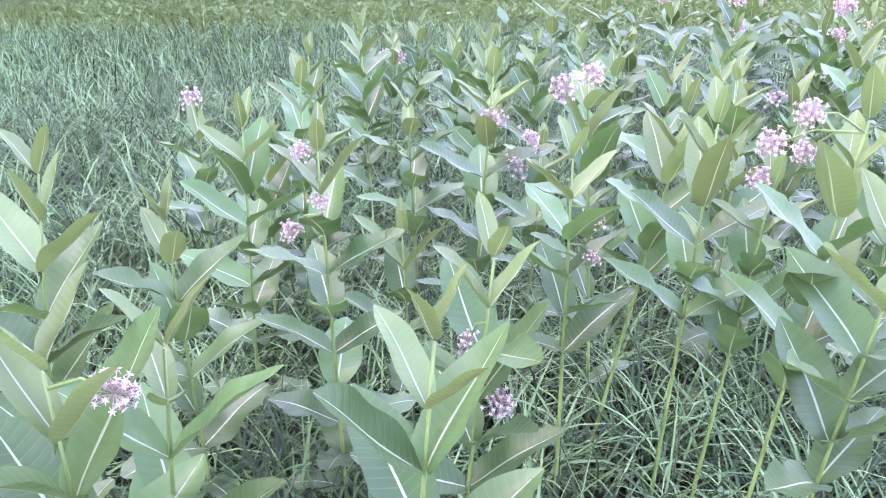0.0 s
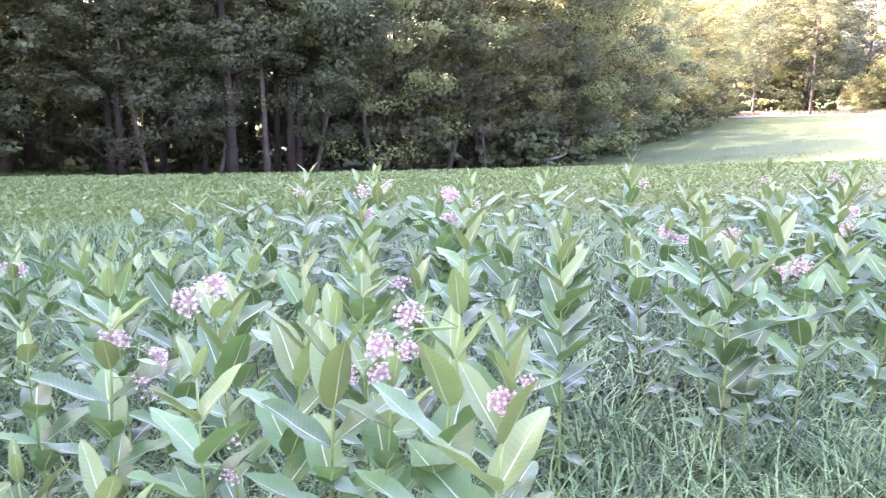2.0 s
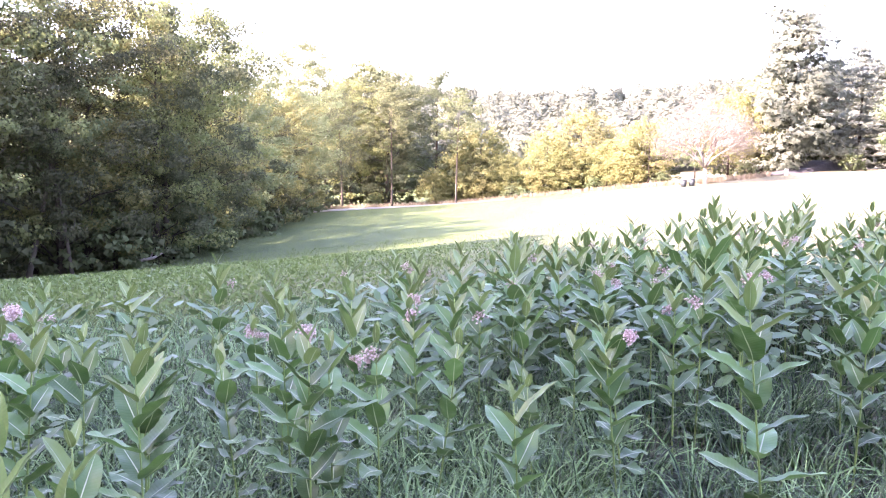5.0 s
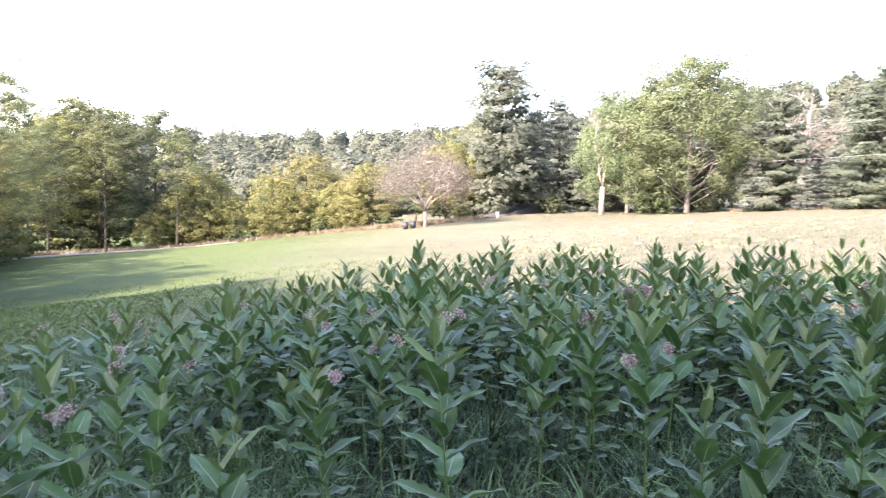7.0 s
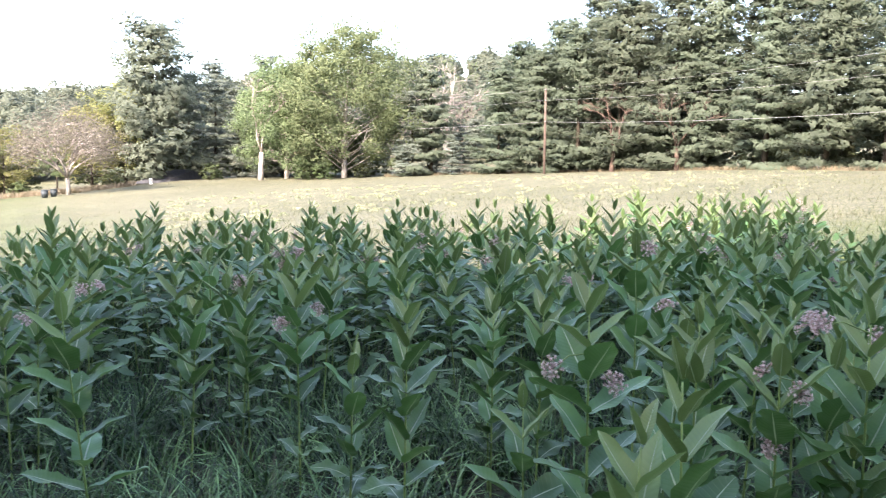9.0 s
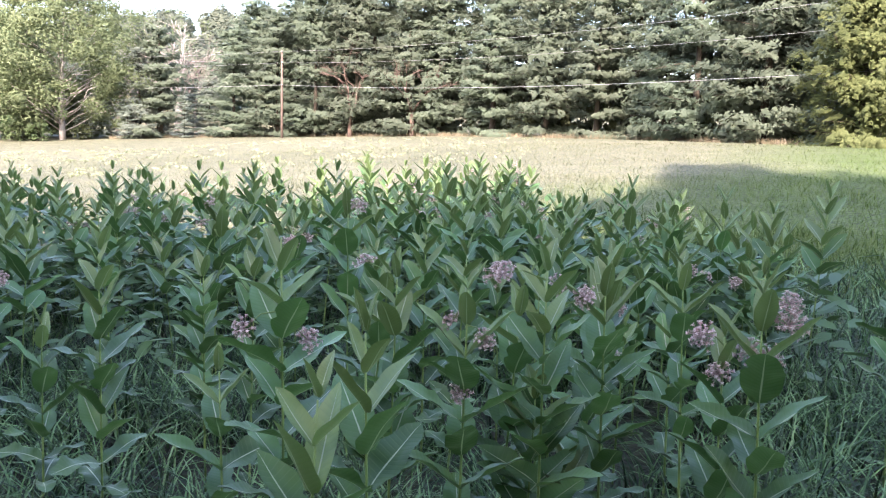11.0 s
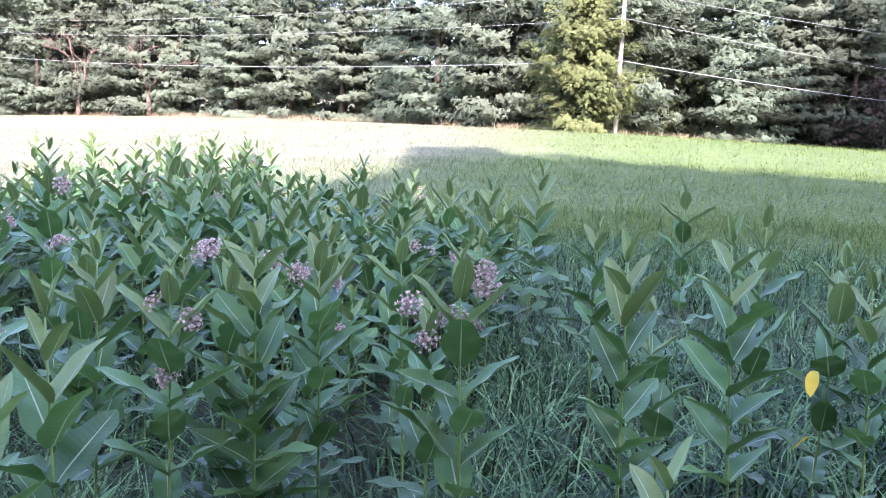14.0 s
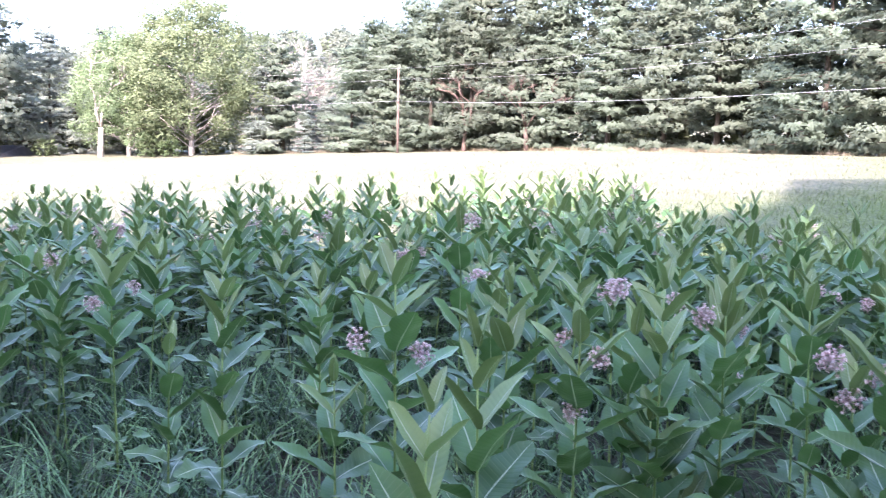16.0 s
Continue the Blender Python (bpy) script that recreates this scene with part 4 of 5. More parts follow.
def milkweed(x, y, height, lean=(0, 0), turn=None, leaf=1.0, flowers=(), yellow=None, bare=0.0):
    """One milkweed: stem, crossed pairs of leaves, and flower clusters at their places on it."""
    r = mrng
    turn = r.uniform(0, 180) if turn is None else turn
    if lean == (0, 0):
        lean = (r.gauss(0, 0.04), r.gauss(0, 0.04))
    top = height - 0.1 * leaf
    away = math.hypot(x, y)
    far = away > 5.2
    leaf = leaf * (1.06 if far else 0.9 if leaf == 1.0 else 0.88)
    low = 0.54 if away > 7.5 else 0.42 if far else bare
    text = "tall milkweed with broad grey-green leaves in long grass" if height > 0.9 else "young milkweed shoot with broad leaves in long grass"
    if flowers:
        text = "flowering milkweed with several pale pink umbels in long grass" if len(flowers) > 1 else "flowering milkweed with one pale pink umbel in grass"
    if yellow:
        text = "tall milkweed with one yellowed lower leaf in long grass"
    plant = tagged(new("milkweed"), text, "milkweed", "milkweed plants of the meadow")
    plant.location = (x, y, ground(x, y))
    stalk = Builder()
    stalk.add(stem_mesh(top, lean, -0.05))
    for f in flowers:
        z0 = min(top - 0.02, f[2] + 0.035)
        a = Vector((lean[0] * z0, lean[1] * z0, z0))
        stalk.add(tube([a, a.lerp(Vector(f), 0.55) + Vector((0, 0, 0.016)), Vector(f)], [0.0022, 0.0018, 0.0016], 5))
    part("stem", stalk.mesh("stem", [STEM]), plant)
    nodes = max(6, int((top - 0.12) / (0.084 if far else 0.08)))
    for i in range(nodes + 1):
        u = i / nodes
        z = 0.12 + (top - 0.12) * u
        size = leaf * (0.74 + 0.5 * math.sin(min(1, u * 1.1) * math.pi * 0.78)) * r.uniform(0.9, 1.1)
        rise = 22 + 32 * u + r.uniform(-10, 10)
        if u > 0.84:
            size, rise = leaf * (1.02 - 2.6 * (u - 0.84)) * r.uniform(0.88, 1.08), 42 + 125 * (u - 0.84) + r.uniform(-8, 8)
        for side in (0, 180):
            if (u < 0.42 and r.random() < 0.75 - 1.9 * u) or u < low:
                continue
            if far:
                mesh = r.choice(FAR_YOUNG if u > 0.74 else FAR_LEAVES)
            else:
                mesh = r.choice(YOUNG if u > 0.8 else MIDDLE if u > 0.36 else LEAVES)
            m = pose(lean[0] * z, lean[1] * z, z, 0, 0, turn + side + 90 * (i % 2) + r.uniform(-13, 13)) @ pose(0, 0, 0, r.uniform(-12, 12), -rise - r.uniform(-6, 6), 0) @ pose(0.005, 0, 0)
            k = size * (r.uniform(0.9, 1.06) if side else 1.0)
            part("leaf", mesh, plant, "", m @ Matrix.Diagonal((k, k * r.uniform(0.92, 1.1), k, 1)))
    if yellow:
        part("leaf", YELLOW_LEAF, plant, "yellowed drooping leaf", pose(*yellow, 12, 52, 112) @ Matrix.Diagonal((0.46, 0.62, 0.46, 1)))
        part("leaf", YELLOW_LEAF, plant, "withered yellow leaf", pose(yellow[0] * 0.6, yellow[1] * 0.6, yellow[2] - 0.22, 40, 30, 60) @ Matrix.Diagonal((0.4, 0.5, 0.4, 1)))
    for f in flowers:
        d = Vector((f[0] - lean[0] * f[2], f[1] - lean[1] * f[2], 0))
        # the heavy clusters nod outwards from the stem
        nod = math.degrees(math.atan2(d.y, d.x)) if d.length > 0.01 else r.uniform(0, 360)
        m = pose(*f, 0, 0, nod + r.uniform(-25, 25)) @ pose(0, 0, 0, 0, r.uniform(15, 60), 0) @ pose(0, 0, 0, 0, 0, r.uniform(0, 360))
        k = r.uniform(0.62, 0.86) * (1.3 if far else 0.82 if away < 1.8 else 1.08 if away < 2.6 else 1.25)
        part("umbel", FAR_UMBEL if far else r.choice(UMBELS), plant, "ball of small pale pink flowers", m @ Matrix.Diagonal((k, k, k * 0.95, 1)))
    return plant


milkweed(0.06, 0.74, 1.11, lean=(0.07, 0.00), turn=35, leaf=1.12)
milkweed(-0.25, 0.69, 1.11, lean=(-0.02, -0.00), flowers=[(0.05, 0.00, 0.96)], turn=60, leaf=1.25)
milkweed(-0.27, 0.83, 1.04, lean=(0.08, 0.00), turn=20, leaf=1.05)
milkweed(-0.63, 1.18, 1.14, lean=(0.14, 0.00))
milkweed(-0.36, 1.40, 0.97)
milkweed(-0.09, 1.49, 1.09, lean=(-0.02, -0.00), flowers=[(-0.02, -0.00, 0.89), (-0.08, -0.00, 0.83), (-0.05, -0.00, 0.99)])
milkweed(0.17, 1.95, 1.14, lean=(0.06, 0.00), flowers=[(0.06, 0.00, 0.94), (0.15, 0.00, 0.89), (0.12, 0.00, 0.82)])
milkweed(0.38, 1.52, 1.07, lean=(-0.01, -0.00), flowers=[(0.04, 0.00, 0.84), (0.04, 0.00, 0.76)], bare=0.45)
milkweed(0.13, 1.08, 1.05, lean=(0.08, 0.00), flowers=[(0.04, 0.00, 0.81), (0.09, 0.00, 0.70)], bare=0.45)
milkweed(0.47, 1.76, 1.10, lean=(0.17, 0.00), bare=0.5)
milkweed(0.66, 1.49, 1.01, lean=(0.09, 0.00), flowers=[(0.09, 0.00, 0.89), (0.06, 0.00, 0.94)], bare=0.45)
milkweed(0.59, 1.53, 1.14, bare=0.5)
milkweed(0.67, 1.27, 1.22, lean=(0.11, 0.00), flowers=[(0.03, 0.00, 1.06), (-0.02, -0.00, 1.07), (0.03, 0.00, 1.12)], leaf=1.1, bare=0.45)
milkweed(0.69, 1.12, 1.14, lean=(0.11, -0.03), flowers=[(0.10, -0.03, 1.02)], leaf=1.15, bare=0.45)
milkweed(-0.75, 2.78, 0.85, flowers=[(0.01, 0.00, 0.80)])
milkweed(-0.33, 2.42, 1.04)
milkweed(-0.29, 3.93, 0.91)
milkweed(0.52, 1.94, 1.13, flowers=[(-0.06, -0.00, 1.05), (-0.12, -0.00, 1.02)])
milkweed(1.12, 3.12, 0.96)
milkweed(0.75, 2.60, 1.07)
milkweed(0.96, 2.44, 1.04)
milkweed(-0.26, 5.21, 0.75)
milkweed(-0.43, 2.34, 0.83)
milkweed(0.04, 1.87, 0.75)
milkweed(1.74, 3.68, 1.07, flowers=[(-0.00, 0.00, 1.01), (0.00, -0.00, 0.89)])
milkweed(0.36, 4.84, 0.79)
milkweed(1.80, 3.21, 1.00, flowers=[(-0.20, 0.08, 1.05)])
milkweed(1.83, 2.75, 1.06)
milkweed(3.03, 4.18, 0.71)
milkweed(2.58, 2.95, 0.93)
milkweed(2.31, 2.24, 1.01, lean=(-0.02, 0.01))
milkweed(4.22, 3.79, 0.95)
milkweed(2.59, 2.29, 0.99, flowers=[(-0.03, 0.02, 0.84)])
milkweed(2.87, 2.27, 0.95)
milkweed(3.35, 2.09, 0.69)
milkweed(3.51, 1.72, 0.99, flowers=[(-0.00, 0.00, 0.84)])
milkweed(3.55, 4.89, 1.10, flowers=[(0.06, -0.04, 0.87)])
milkweed(2.41, 2.61, 1.07, flowers=[(0.05, -0.03, 0.92)])
milkweed(3.67, 2.92, 1.00)
milkweed(3.82, 3.33, 0.97, flowers=[(0.01, -0.01, 0.84), (-0.00, 0.00, 0.75)])
milkweed(4.64, 3.18, 1.16, flowers=[(-0.05, 0.03, 0.83)])
milkweed(1.86, 2.82, 0.97)
milkweed(1.78, 3.77, 1.04, flowers=[(-0.01, 0.00, 0.99), (0.01, -0.00, 0.88)])
milkweed(1.59, 2.29, 1.12)
milkweed(2.33, 2.87, 0.96)
milkweed(2.18, 2.22, 1.07)
milkweed(2.74, 2.58, 1.11, flowers=[(-0.01, 0.02, 0.75)])
milkweed(3.27, 2.73, 0.93, flowers=[(-0.02, 0.02, 0.95), (-0.03, 0.03, 0.87)])
milkweed(2.78, 1.72, 0.81)
milkweed(3.42, 1.69, 0.91, flowers=[(0.01, -0.01, 0.85)])
milkweed(3.00, 0.87, 1.28, lean=(-0.06, 0.08), turn=10, leaf=1.1)
milkweed(4.32, 1.04, 1.05)
milkweed(4.66, 0.89, 1.04)
milkweed(4.18, 1.85, 1.02, flowers=[(-0.02, 0.03, 0.85), (0.04, -0.06, 0.89)])
milkweed(4.36, 3.03, 1.23, flowers=[(0.00, -0.00, 0.89), (0.07, -0.10, 1.04)])
milkweed(6.00, 3.53, 1.15, flowers=[(-0.00, 0.00, 0.98)])
milkweed(5.74, 2.42, 1.39, leaf=1.1)
milkweed(7.46, 4.04, 1.07)
milkweed(7.91, 2.71, 1.25)
milkweed(8.61, 2.23, 1.23)
milkweed(3.22, -0.10, 1.2, lean=(0.00, -0.01))
milkweed(3.98, -0.41, 1.11)
milkweed(3.68, -0.58, 1.14)
milkweed(2.37, -0.64, 1.38, lean=(-0.00, 0.01), flowers=[(-0.03, 0.10, 1.06), (0.01, -0.05, 1.02)], leaf=1.1)
milkweed(2.49, -0.49, 1.00)
milkweed(3.52, 0.14, 0.94)
milkweed(4.00, 0.43, 1.22, flowers=[(0.02, -0.07, 0.95), (-0.02, 0.08, 0.89)])
milkweed(4.63, 0.83, 1.08, flowers=[(-0.01, 0.04, 1.00)])
milkweed(5.20, -0.41, 1.22, flowers=[(0.00, -0.01, 1.13), (-0.01, 0.03, 1.02)])
milkweed(4.33, -0.40, 0.96)
milkweed(2.83, -0.85, 1.21)
milkweed(1.77, -0.60, 1.16, lean=(-0.00, -0.05), turn=50)
milkweed(1.98, -0.79, 1.22, lean=(0.00, 0.02))
milkweed(3.64, -0.96, 1.37, flowers=[(-0.00, -0.04, 1.23)])
milkweed(2.34, -1.28, 1.26, flowers=[(0.01, 0.11, 1.16)])
milkweed(2.50, -1.53, 1.24, flowers=[(0.01, 0.07, 1.06)])
milkweed(2.67, -0.94, 1.21, lean=(-0.01, -0.02), flowers=[(0.04, 0.06, 1.15)])
milkweed(2.33, -1.06, 1.23, lean=(-0.01, -0.01), flowers=[(-0.00, -0.00, 0.87), (0.01, 0.02, 1.05), (-0.03, -0.05, 1.01)])
milkweed(2.55, -1.22, 1.19, flowers=[(-0.00, -0.00, 1.13)])
milkweed(2.65, -1.39, 1.19, lean=(-0.00, -0.00), flowers=[(-0.02, -0.04, 1.07)])
milkweed(2.81, -1.53, 1.20, lean=(-0.07, -0.11), flowers=[(-0.03, -0.05, 0.99), (-0.08, -0.13, 0.99)])
milkweed(2.22, -1.72, 1.09, flowers=[(0.01, 0.01, 0.90), (0.03, 0.05, 1.00)])
milkweed(2.03, -1.73, 1.24, lean=(-0.00, -0.00), flowers=[(-0.01, -0.02, 1.12), (-0.01, -0.02, 1.07), (0.01, 0.01, 0.99), (0.03, 0.05, 1.00)])
milkweed(1.90, -2.13, 1.23, lean=(0.01, 0.02), turn=0)
milkweed(1.78, -2.44, 1.27, lean=(0.03, 0.06), turn=0)
milkweed(1.92, -2.91, 1.16, turn=40, yellow=(-0.10, 0.15, 0.78))
milkweed(1.24, -1.68, 0.99, lean=(0.03, 0.05), leaf=1.1)
milkweed(4.54, -3.72, 1.24)
milkweed(3.38, -3.83, 1.23)
milkweed(2.11, -2.82, 1.26)
milkweed(2.88, -2.01, 1.16)
milkweed(2.08, -2.50, 0.99)
milkweed(3.74, -1.85, 1.27)
milkweed(4.87, -1.75, 1.34)
milkweed(5.33, -2.95, 1.24)
milkweed(4.34, -2.70, 1.25)
milkweed(1.78, -3.02, 1.10)
milkweed(2.48, -1.37, 0.67)
milkweed(2.43, -1.27, 0.91)
milkweed(3.28, -3.19, 1.09)
milkweed(4.09, -3.14, 1.20)
milkweed(4.75, -3.21, 1.20)
milkweed(9.56, 1.55, 1.27)
milkweed(8.16, 0.85, 1.24)
milkweed(9.21, 0.62, 1.26)
milkweed(8.54, 0.21, 1.27)
milkweed(7.96, -0.33, 1.28)
milkweed(8.65, -0.80, 1.25)
milkweed(5.17, -1.71, 1.12)
milkweed(5.25, -0.44, 1.21, flowers=[(-0.00, 0.01, 1.12)])
milkweed(7.42, 1.82, 1.26)
milkweed(7.23, 2.39, 1.28)
milkweed(8.49, 1.73, 1.17)


NEAR = [(-8, 3.0), (18, 3.6), (25, 4.2), (55, 4.4), (75, 4.6), (105, 3.9), (126, 4.4)]
REACH = [(-8, 3.6), (0, 5.0), (12, 6.2), (40, 6.4), (52, 8.2), (70, 10.5), (108, 10.0), (117, 8.6), (127, 6.2)]
DONE = [tuple(o.location.xy) for o in bpy.data.objects if o.name.startswith("milkweed") and o.type == "EMPTY"]


def fill_colony(count, a0=None, a1=None, near=None, most=1.0):
    """The rest of the colony, thinning out at its rim."""
    n, tries = 0, 0
    while n < count and tries < 14000:
        tries += 1
        az = mrng.uniform(a0, a1) if a0 is not None else mrng.uniform(-8, 126) if mrng.random() < 0.4 else mrng.uniform(52, 116)
        lo, hi = near or sway(az, NEAR), sway(az, REACH) * most
        r = math.sqrt(mrng.uniform(lo * lo, hi * hi))
        p = polar(az, r)
        if math.hypot(p.x, p.y) < 1.7 or min((p.x - a) ** 2 + (p.y - b) ** 2 for a, b in DONE) < (0.075 if az > 50 else 0.13):
            continue
        DONE.append((p.x, p.y))
        h = mrng.gauss(1.06, 0.08) + (0.06 if 60 < az < 112 else -0.12 if az < 45 else -0.06)
        flowers = []
        if mrng.random() < 0.32:
            for _ in range(mrng.choice((1, 2, 2, 3))):
                a = mrng.uniform(0, 6.3)
                flowers.append((math.cos(a) * 0.06, math.sin(a) * 0.06, h - mrng.uniform(0.12, 0.26)))
        milkweed(p.x, p.y, max(0.7, h), flowers=flowers)
        n += 1


fill_colony(24, 104, 120, 3.6, 0.85)
fill_colony(13, 117, 127, 4.2, 0.98)
fill_colony(7, -13, 3, 1.9, 0.72)
fill_colony(6, 20, 33, 2.1, 0.6)
fill_colony(26, 4, 28, 2.1, 0.62)
fill_colony(14, -6, 24, 3.4, 1.0)
fill_colony(44, 56, 112, 6.6, 1.0)
fill_colony(20, 111, 129, 3.7, 1.05)
fill_colony(130)
fill_colony(18, 99, 112, 9.3, 1.25)


def undergrowth(rng, per, nearest):
    """The lower leaves of the colony, which close the gaps between the stems."""
    stems = np.array([p for p in DONE if math.hypot(*p) > nearest])
    xy = np.repeat(stems, per, axis=0) + rng.normal(size=(len(stems) * per, 2)) * 0.19
    n = len(xy)
    c = np.c_[xy, ground_many(xy) + rng.uniform(0.16, 0.74, n)]
    a, rise = rng.uniform(0, 2 * math.pi, n), rng.uniform(-0.35, 0.75, n)
    d = np.c_[np.cos(a) * np.cos(rise), np.sin(a) * np.cos(rise), np.sin(rise)]
    e = np.c_[-np.sin(a), np.cos(a), rng.uniform(-0.5, 0.5, n)]
    s = 0.17 * rng.uniform(0.7, 1.1, size=(n, 1))
    return quads_mesh("milkweed_leaves", np.stack([c, c + d * s * 0.28 + e * s * 0.19, c + d * s * 0.62 + e * s * 0.18, c + d * s - (0, 0, 0.012), c + d * s * 0.62 - e * s * 0.18, c + d * s * 0.28 - e * s * 0.19], axis=1), SHADED_LEAF)


tagged(new("milkweed_leaves", undergrowth(np.random.default_rng(60), 46, 5.5)), "dense lower leaves between the milkweed stems", "foliage", kind="stuff")


# ---- grass ----
def blades(rng, xy, length, width, curl=0.6, segs=3, per=1, comb=0.8):
    """Arching tapered blades, which fall outwards from the middle of their tuft; returns the rows of their two edges."""
    n = len(xy)
    z = ground_many(xy)
    a = rng.uniform(0, 2 * math.pi, n)
    if per > 1:
        hearts = np.repeat(xy.reshape(-1, per, 2).mean(axis=1), per, axis=0)
        off = xy - hearts
        a = np.arctan2(off[:, 1], off[:, 0]) + rng.normal(size=n) * comb
    L = length * rng.uniform(0.55, 1.25, n)
    bend = curl * rng.uniform(0.45, 1.45, n)
    side = np.c_[-np.sin(a), np.cos(a), rng.normal(size=n) * 0.25]
    start = rng.uniform(0.05, 0.4, n)
    drift = rng.normal(size=n) * 0.25
    rows = []
    p = np.c_[xy, z - 0.02]
    w0 = width * rng.uniform(0.65, 1.25, n)
    for i in range(segs + 1):
        w = w0 * (1 - (i / segs) ** 2.2 * 0.94)
        rows.append((p - side * w[:, None] / 2, p + side * w[:, None] / 2))
        t = (i + 0.5) / segs
        th = start + bend * t ** 1.3 * 1.7
        b = a + drift * t
        step = np.c_[np.cos(b) * np.sin(th), np.sin(b) * np.sin(th), np.cos(th)]
        p = p + step * (L / segs)[:, None]
    return rows


def grass_mesh(name, rows, mat):
    n, k = len(rows[0][0]), len(rows)
    verts = np.stack([c for pair in rows for c in pair], axis=1)  # n x 2k x 3
    me = bpy.data.meshes.new(name)
    me.vertices.add(n * 2 * k)
    me.vertices.foreach_set("co", verts.astype(np.float32).ravel())
    q = np.array([[2 * i, 2 * i + 1, 2 * i + 3, 2 * i + 2] for i in range(k - 1)], dtype=np.int32)
    idx = (np.arange(n, dtype=np.int32)[:, None, None] * 2 * k + q[None]).reshape(-1)
    f = n * (k - 1)
    me.loops.add(f * 4)
    me.loops.foreach_set("vertex_index", idx)
    me.polygons.add(f)
    me.polygons.foreach_set("loop_start", np.arange(0, f * 4, 4, dtype=np.int32))
    me.materials.append(mat)
    me.update(calc_edges=True)
    me.validate()
    return me


def ring_points(rng, n, az0, az1, r0, r1):
    az, r = np.radians(rng.uniform(az0, az1, n)), np.sqrt(rng.uniform(r0 * r0, r1 * r1, n))
    return np.c_[r * np.sin(az), r * np.cos(az)]


def clumped(rng, n, per, az0, az1, r0, r1, spread, clear=0.0):
    c = ring_points(rng, n // per, az0, az1, r0, r1)
    if clear:  # little grows in the shade at the foot of the milkweeds
        stems = np.array(DONE)
        c = c[((c[:, None] - stems[None]) ** 2).sum(-1).min(axis=1) > clear * clear]
    return np.repeat(c, per, axis=0) + rng.normal(size=(len(c) * per, 2)) * spread


grng = np.random.default_rng(61)
for az0, az1, share, clear, mat, text in ((-30, 62, 0.56, 0.1, PALE_GRASS, "long pale arching grass"), (62, 150, 0.46, 0.2, GRASS, "long dark green arching grass")):
    for n, per, r0, r1, spread, tall, wide, curl, segs, where in ((36000, 18, 0.25, 3.4, 0.035, 0.43, 0.0082, 1.05, 6, "between the milkweeds"), (48000, 16, 3.2, 5.8, 0.045, 0.43, 0.0092, 1.0, 4, "deeper in the patch"), (54000, 10, 5.2, 10.5, 0.08, 0.38, 0.0105, 0.9, 2, "at the rim of the milkweed patch")):
        xy = clumped(grng, int(n * share), per, az0, az1, r0, r1, spread, clear if r0 < 5 else 0.0)
        tagged(new("grass", grass_mesh("grass", blades(grng, xy, tall, wide, curl, segs, per, 0.6), mat)), text + " " + where, "grass", kind="stuff")
tagged(new("meadow_grass", grass_mesh("meadow_grass", blades(grng, clumped(grng, 40000, 10, -30, 155, 8.8, 14, 0.14), 0.32, 0.013, 1.1, 2, 10, 0.8), FIELD)), "soft knee-high meadow grass round the patch", "grass", kind="stuff")
for n, r0, r1, tall, wide, text in ((90000, 10, 24, 0.19, 0.013, "dense uncut meadow grass"), (70000, 23, 46, 0.16, 0.021, "uncut meadow grass beyond the patch"), (46000, 44, 100, 0.13, 0.034, "far sunlit meadow grass")):
    tagged(new("meadow_grass", grass_mesh("meadow_grass", blades(grng, clumped(grng, n, 10, -35, 160, r0, r1, 0.02 * r0), tall, wide, 0.8, 1, 10, 0.7), FIELD)), text, "grass", kind="stuff")


def forbs(rng, n, az0, az1, r0, r1, size, mat):
    """Low broad-leaved weeds standing among the grass."""
    xy = clumped(rng, n, 24, az0, az1, r0, r1, 0.12)
    b = np.degrees(np.arctan2(xy[:, 0], xy[:, 1]))
    xy = xy[b + rng.uniform(-14, 14, len(xy)) < az1 - 12]
    z = ground_many(xy) + rng.uniform(0.05, 0.4, len(xy)) * np.clip((38 - np.hypot(xy[:, 0], xy[:, 1])) / 16, 0.3, 1)
    return quads_mesh("forbs", leaf_faces(rng, np.c_[xy, z], size, 2.2, up=0.5), mat)


tagged(new("meadow_weeds", forbs(grng, 110000, -25, 54, 10, 35, 0.036, WEEDS)), "knee-high pale green weeds filling the shaded meadow", "weeds", kind="stuff")

tagged(new("meadow_weeds", forbs(grng, 7200, 70, 112, 30, 62, 0.06, PALE_WEEDS)), "low pale weeds scattered over the sunny meadow", "weeds", kind="stuff")


def fringe(rng, line, n, deep, tall, width):
    """Tall seeding grass along the foot of the trees."""
    pts = np.array([polar(a, r).xy for a, r in line])
    seg = rng.integers(0, len(pts) - 1, n)
    t = rng.uniform(0, 1, (n, 1))
    p = pts[seg] * (1 - t) + pts[seg + 1] * t
    p *= 1 - rng.uniform(0, deep, (n, 1)) / np.linalg.norm(p, axis=1)[:, None]
    return grass_mesh("seeding_grass", blades(rng, p, tall, width, 0.3, 2), STRAW)


tagged(new("seeding_grass", fringe(grng, PINE_LINE, 8000, 1.3, 0.38, 0.03)), "tall straw-coloured seeding grass below the pines", "grass", kind="stuff")
tagged(new("seeding_grass", fringe(grng, FAR_LINE + [(64, 84), (68, 88)], 9000, 3.0, 0.5, 0.05)), "tall reddish seeding grass below the far trees", "grass", kind="stuff")


